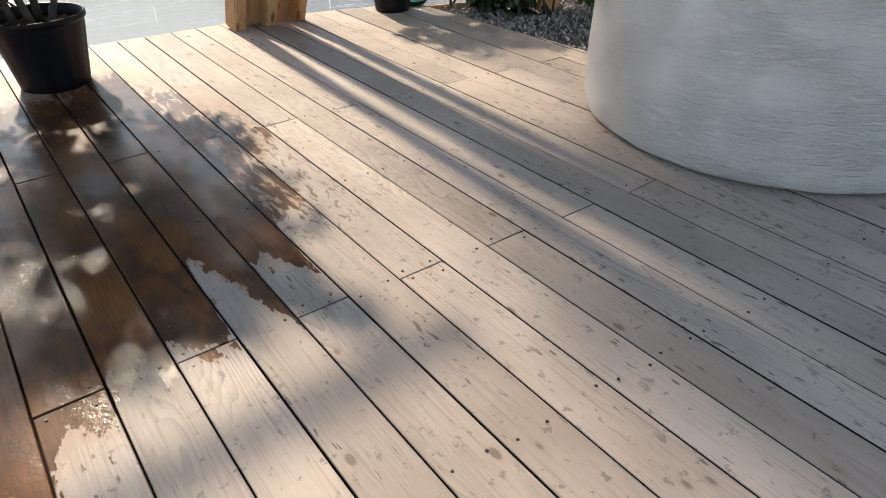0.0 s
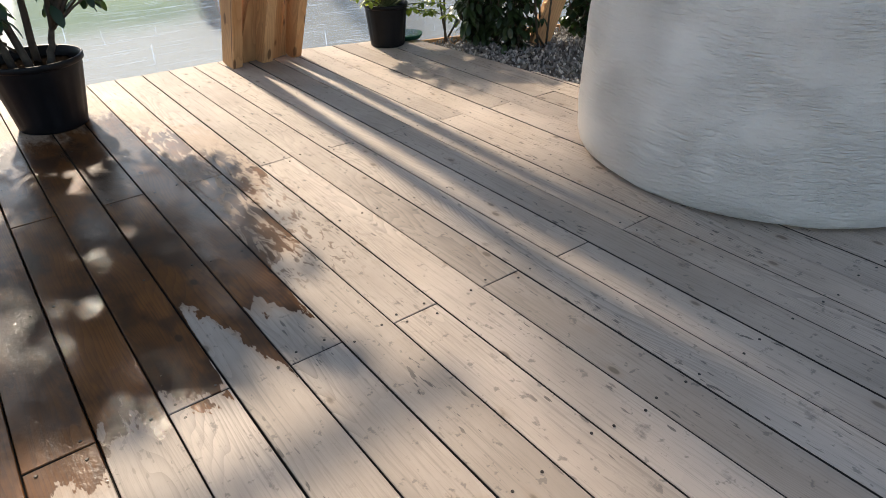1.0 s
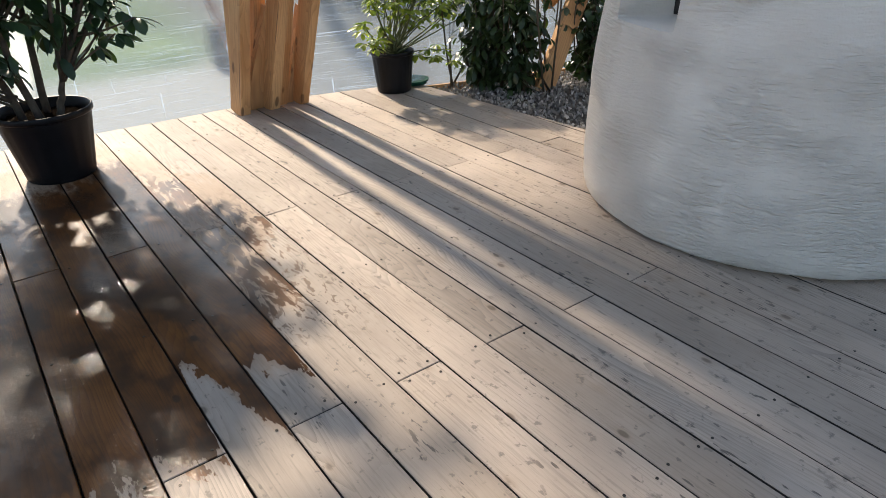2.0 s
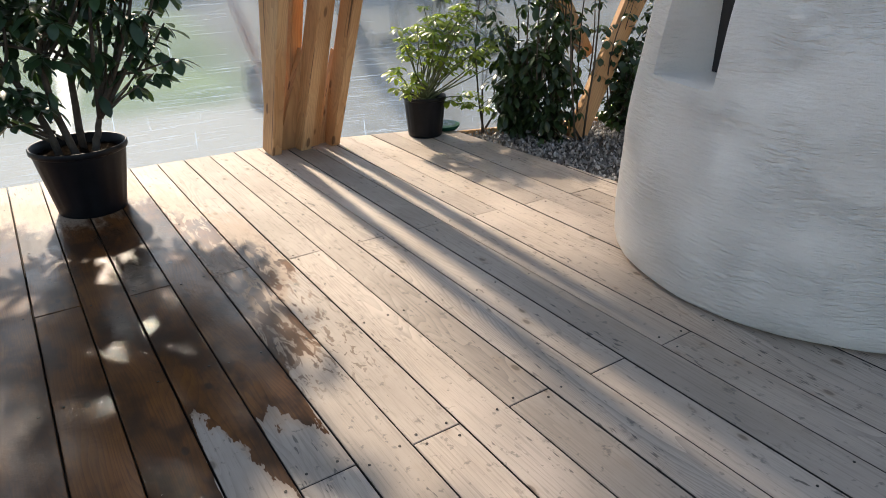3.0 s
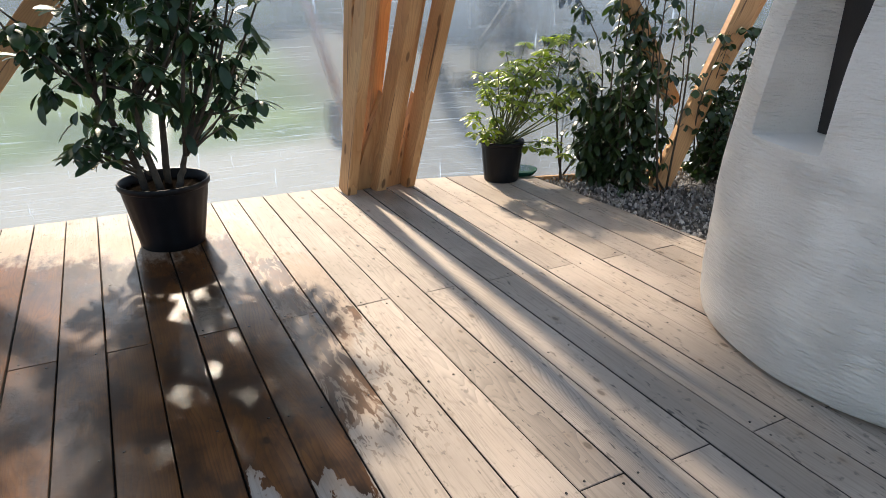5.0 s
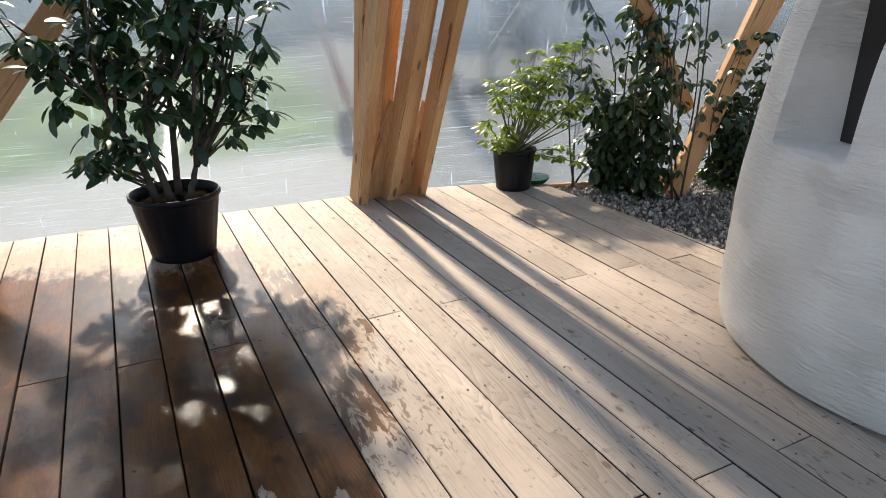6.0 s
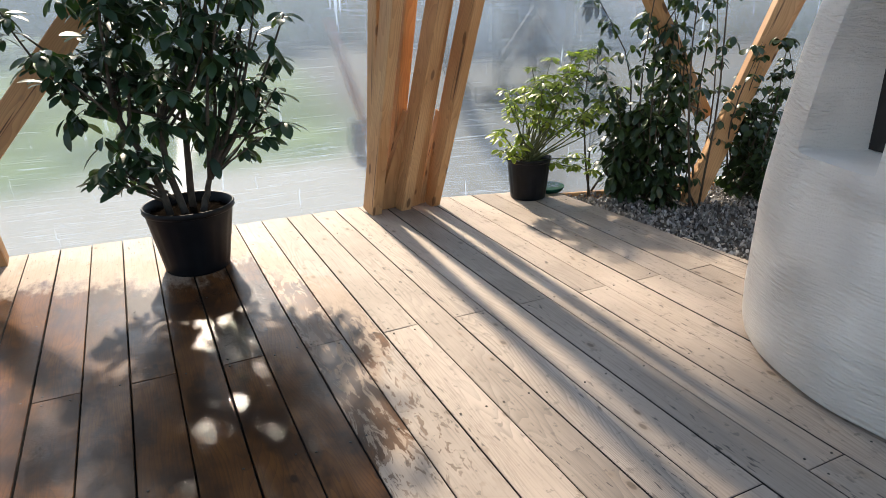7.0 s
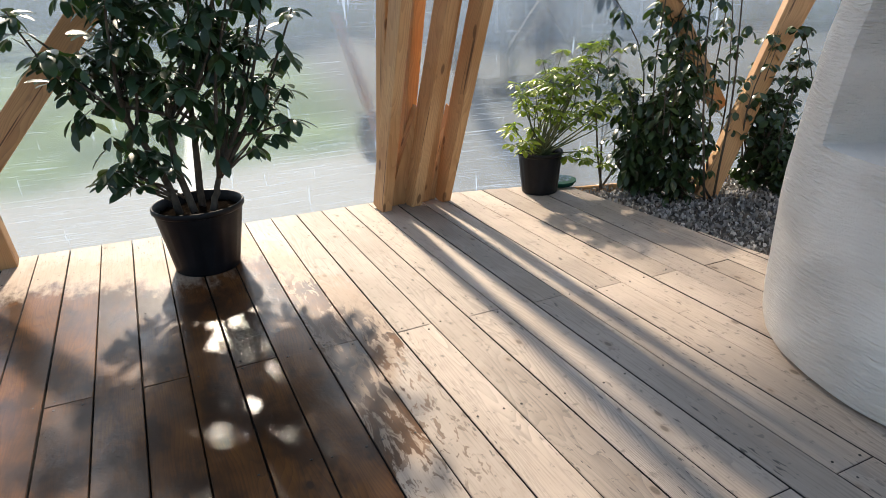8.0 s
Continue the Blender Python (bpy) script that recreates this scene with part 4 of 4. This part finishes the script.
def build_bush(name, base, height, spread, seed, count, mat, label, category="shrub", size=1.0, length=0.085, width=0.032, low=0.05):
    rng = random.Random(seed)
    t = thing(name, Matrix.Translation(base), label, category)
    poses = []
    for i in range(count):
        a, r = rng.uniform(0, 6.28), spread * math.sqrt(rng.random())
        top = Vector((r * math.cos(a), 0.8 * r * math.sin(a), height * rng.uniform(0.45, 1.0)))
        pts = bent_line(rng, (rng.uniform(-0.05, 0.05), rng.uniform(-0.05, 0.05), 0), top, 7, 0.08)
        bm = bmesh.new()
        tube(bm, pts, [0.008 - 0.006 * j / 7 for j in range(8)], 6)
        part("stem", bm, BARK, t, flat=False)
        for j in range(1, 8):
            if pts[j].z < low:
                continue
            axis = (pts[j] - pts[j - 1]).normalized()
            for _ in range(2):
                off = Vector((rng.uniform(-1, 1), rng.uniform(-1, 1), rng.uniform(-0.5, 0.5))) * 0.06
                poses += whorl(rng, pts[j] + off, axis, rng.randint(3, 5), -0.35, size, 0.4)
    meshes = [leaf_mesh("leaf", mat, length, width, 0.2, 0.3), leaf_mesh("leaf", mat, length * 0.85, width * 0.9, 0.3, 0.45)]
    rng.shuffle(poses)
    grow_leaves(t, poses, meshes, 150, mat)


def build_tray():
    t = thing("plant_saucer", Matrix.Translation((2.20, 3.47, 0)), "dark green plastic saucer lying by the pot", "saucer")
    bm = bmesh.new()
    lathe(bm, [(0.0, 0.006), (0.09, 0.006), (0.105, 0.028), (0.112, 0.030), (0.110, 0.022), (0.094, 0.0), (0.0, 0.001)], 32)
    part("dish", bm, GREEN_PLASTIC, t, flat=False)


def build_shade_tree(seed, base, crown, radii, count):
    rng = random.Random(seed)
    t = thing("shade_tree", Matrix.Translation(base), "added tree outside, its unseen crown placed to shade the deck", "tree", "trees outside")
    c = Vector(crown) - Vector(base)
    bm = bmesh.new()
    tube(bm, bent_line(rng, (0, 0, 0), c * 0.95, 10, 0.03), [0.13 - 0.010 * i for i in range(11)], 9)
    part("trunk", bm, BARK, t, flat=False)
    bm = bmesh.new()
    leaves = bmesh.new()
    for i in range(22):
        d = Vector((rng.gauss(0, 1), rng.gauss(0, 1), rng.gauss(0, 1))).normalized()
        q = c + Vector((d.x * radii[0], d.y * radii[1], d.z * radii[2])) * rng.uniform(0.5, 1.0)
        tube(bm, bent_line(rng, c * rng.uniform(0.90, 0.99), q, 5, 0.08), [0.03 - 0.005 * j for j in range(6)], 5)
        for _ in range(count // 22):
            o = q + Vector((rng.gauss(0, 0.5) * radii[0], rng.gauss(0, 0.5) * radii[1], rng.gauss(0, 0.5) * radii[2])) * 0.6
            add_leaf(leaves, Matrix.Translation(o) @ Euler((rng.uniform(0, 6), rng.uniform(0, 6), rng.uniform(0, 6))).to_matrix().to_4x4(), rng.uniform(0.12, 0.22), rng.uniform(0.07, 0.12))
    part("limb", bm, BARK, t, flat=False)
    part("crown", leaves, WOODS, t)


def build_outdoors():
    rng = random.Random(3)
    # far woods as one joined mass of leaf clumps
    bm = bmesh.new()
    for i in range(900):
        a = rng.uniform(-1.2, 1.3)
        r = rng.uniform(24, 34)
        p = Vector((r * math.sin(a), r * math.cos(a), rng.uniform(-0.2, 1) * rng.uniform(1.5, 6)))
        add_leaf(bm, Matrix.Translation(p) @ Euler((rng.uniform(0, 6), rng.uniform(0, 6), rng.uniform(0, 6))).to_matrix().to_4x4(), rng.uniform(1.5, 3.2), rng.uniform(1.2, 2.4))
    w = part("woods", bm, WOODS)
    tagged(w, "distant dark woods seen blurred through sheeting", "trees", kind="stuff")
    # two added trees whose crowns, above the view, cast shade onto the deck
    for seed, base, crown, radii, count in ((1, (4.7, 9.6, -0.2), (2.06, 9.17, 6.85), (0.92, 0.68, 0.72), 1150), (2, (-3.3, 10.5, -0.2), (-0.84, 9.4, 7.3), (0.9, 0.6, 0.6), 110)):
        build_shade_tree(seed, base, crown, radii, count)
    # added water strip that mirrors the sun, making the bright streak behind the stems
    bm = bmesh.new()
    pts = []
    for i in range(26):
        f = i / 25
        pts.append((0.10 + 2.2 * f + 0.08 * math.sin(14 * f) - 0.11 - 0.25 * f, 5.1 + 24 * f))
    ring = pts + [(x + 0.13 + 0.011 * (y - 5.1) + 0.03 * math.sin(5 * y), y) for x, y in pts[::-1]]
    bm.faces.new([bm.verts.new((x, y, -0.205)) for x, y in ring])
    glare_strip = part("puddle", bm, WATER)
    tagged(glare_strip, "added narrow water strip outside that throws the sun glare", "puddle", kind="structure")
    trellis = thing("garden_trellis", Matrix.Translation((5.0, 8.0, -0.22)), "dark timber trellis with crossed rails seen blurred outside", "trellis")
    for name, p, q, w in (("post", (-0.55, 0, 0), (-0.55, 0, 1.9), 0.11), ("post", (0.02, 0, 0), (0.02, 0, 2.0), 0.13), ("post", (0.62, 0, 0), (0.62, 0, 1.9), 0.11), ("rail", (-0.55, -0.06, 0.55), (0.02, -0.06, 1.25), 0.08),
                          ("rail", (0.02, -0.06, 1.25), (0.62, -0.06, 0.45), 0.08), ("rail", (-0.9, -0.05, 1.38), (1.2, -0.05, 1.38), 0.07), ("rail", (-0.9, -0.05, 0.16), (1.2, -0.05, 0.16), 0.22)):
        timber(name, p, q, w, 0.07, (0, 1, 0) if name == "post" else (0, 0, 1), trellis).data.materials[0] = DARK_WOOD
    barrel = thing("rain_barrel", Matrix.Translation((1.80, 6.0, -0.22)), "dark rain barrel with a leaning red-brown pole outside", "barrel")
    bm = bmesh.new()
    lathe(bm, [(0.0, 0.0), (0.11, 0.0), (0.13, 0.10), (0.135, 0.22), (0.12, 0.34), (0.115, 0.35), (0.105, 0.34), (0.105, 0.28), (0.0, 0.28)], 24)
    part("drum", bm, DARK_GLASS, barrel, flat=False)
    timber("pole", (0.06, -0.16, 0.0), (-0.22, 0.10, 1.25), 0.05, 0.05, (1, 0, 0), barrel, "leaning red-brown pole").data.materials[0] = ROOF_TILE
    house = thing("house", Matrix.Translation((12.0, 19, -1.75)), "grey rendered house with a red roof beyond the sheeting", "house")
    bm = bmesh.new()
    add_box(bm, (8, 5, 3.0), Matrix.Translation((0, 0, 1.5)))
    part("wall", bm, HOUSE_WALL, house)
    bm = bmesh.new()
    vs = [bm.verts.new(p) for p in ((-4.3, -2.8, 2.9), (4.3, -2.8, 2.9), (4.3, 0, 4.9), (-4.3, 0, 4.9), (4.3, 2.8, 2.9), (-4.3, 2.8, 2.9))]
    for f in ((0, 1, 2, 3), (3, 2, 4, 5), (0, 3, 5), (1, 4, 2)):
        bm.faces.new([vs[i] for i in f])
    part("roof", bm, ROOF_TILE, house)
    for x in (-2.4, 0.4, 2.6):
        bm = bmesh.new()
        add_box(bm, (1.0, 0.12, 0.9), Matrix.Translation((x, -2.53, 2.2)), 0.02)
        win = part("window", bm, HOUSE_TRIM, house, "white window frame")
        bm = bmesh.new()
        add_box(bm, (0.84, 0.02, 0.74), Matrix.Translation((x, -2.60, 2.2)))
        part("pane", bm, DARK_GLASS, win, "dark window pane")


build_ground()
build_film()
build_frame()
build_gravel()
build_oven()
build_large_shrub()
build_small_shrub()
build_tray()
build_bush("shrub", (2.44, 3.36, -0.05), 1.28, 0.05, 36, 3, LEAF_SHRUB, "slender upright shrub with a single leafy stem", length=0.10, width=0.038, low=0.5)
build_bush("shrub", (2.62, 3.22, -0.05), 0.82, 0.17, 31, 14, LEAF_SHRUB, "dark glossy shrub growing at the gravel's edge", length=0.10, width=0.036)
build_bush("shrub", (2.74, 3.10, -0.05), 1.75, 0.10, 32, 9, LEAF_SHRUB, "tall upright dark evergreen shrub growing in the gravel", length=0.10, width=0.038)
build_bush("climbing_plant", (2.72, 2.94, -0.05), 0.85, 0.11, 33, 8, LEAF_SHRUB, "leafy climber winding up the timber braces", "climber", length=0.085, width=0.038)
build_bush("climbing_plant", (2.84, 2.86, -0.05), 1.75, 0.13, 37, 5, LEAF_SHRUB, "tall thin climber hanging across the timber braces", "climber", length=0.075, width=0.036, low=0.5)
build_bush("climbing_plant", (3.26, 2.88, -0.05), 1.00, 0.20, 38, 16, LEAF_SHRUB, "dense dark ivy growing behind the timber braces", "climber", length=0.060, width=0.042)
build_bush("shrub", (3.30, 2.70, -0.05), 0.55, 0.24, 34, 18, LEAF_SHRUB, "low dark ground shrub behind the gravel", length=0.06, width=0.03)
build_outdoors()
build_deck()
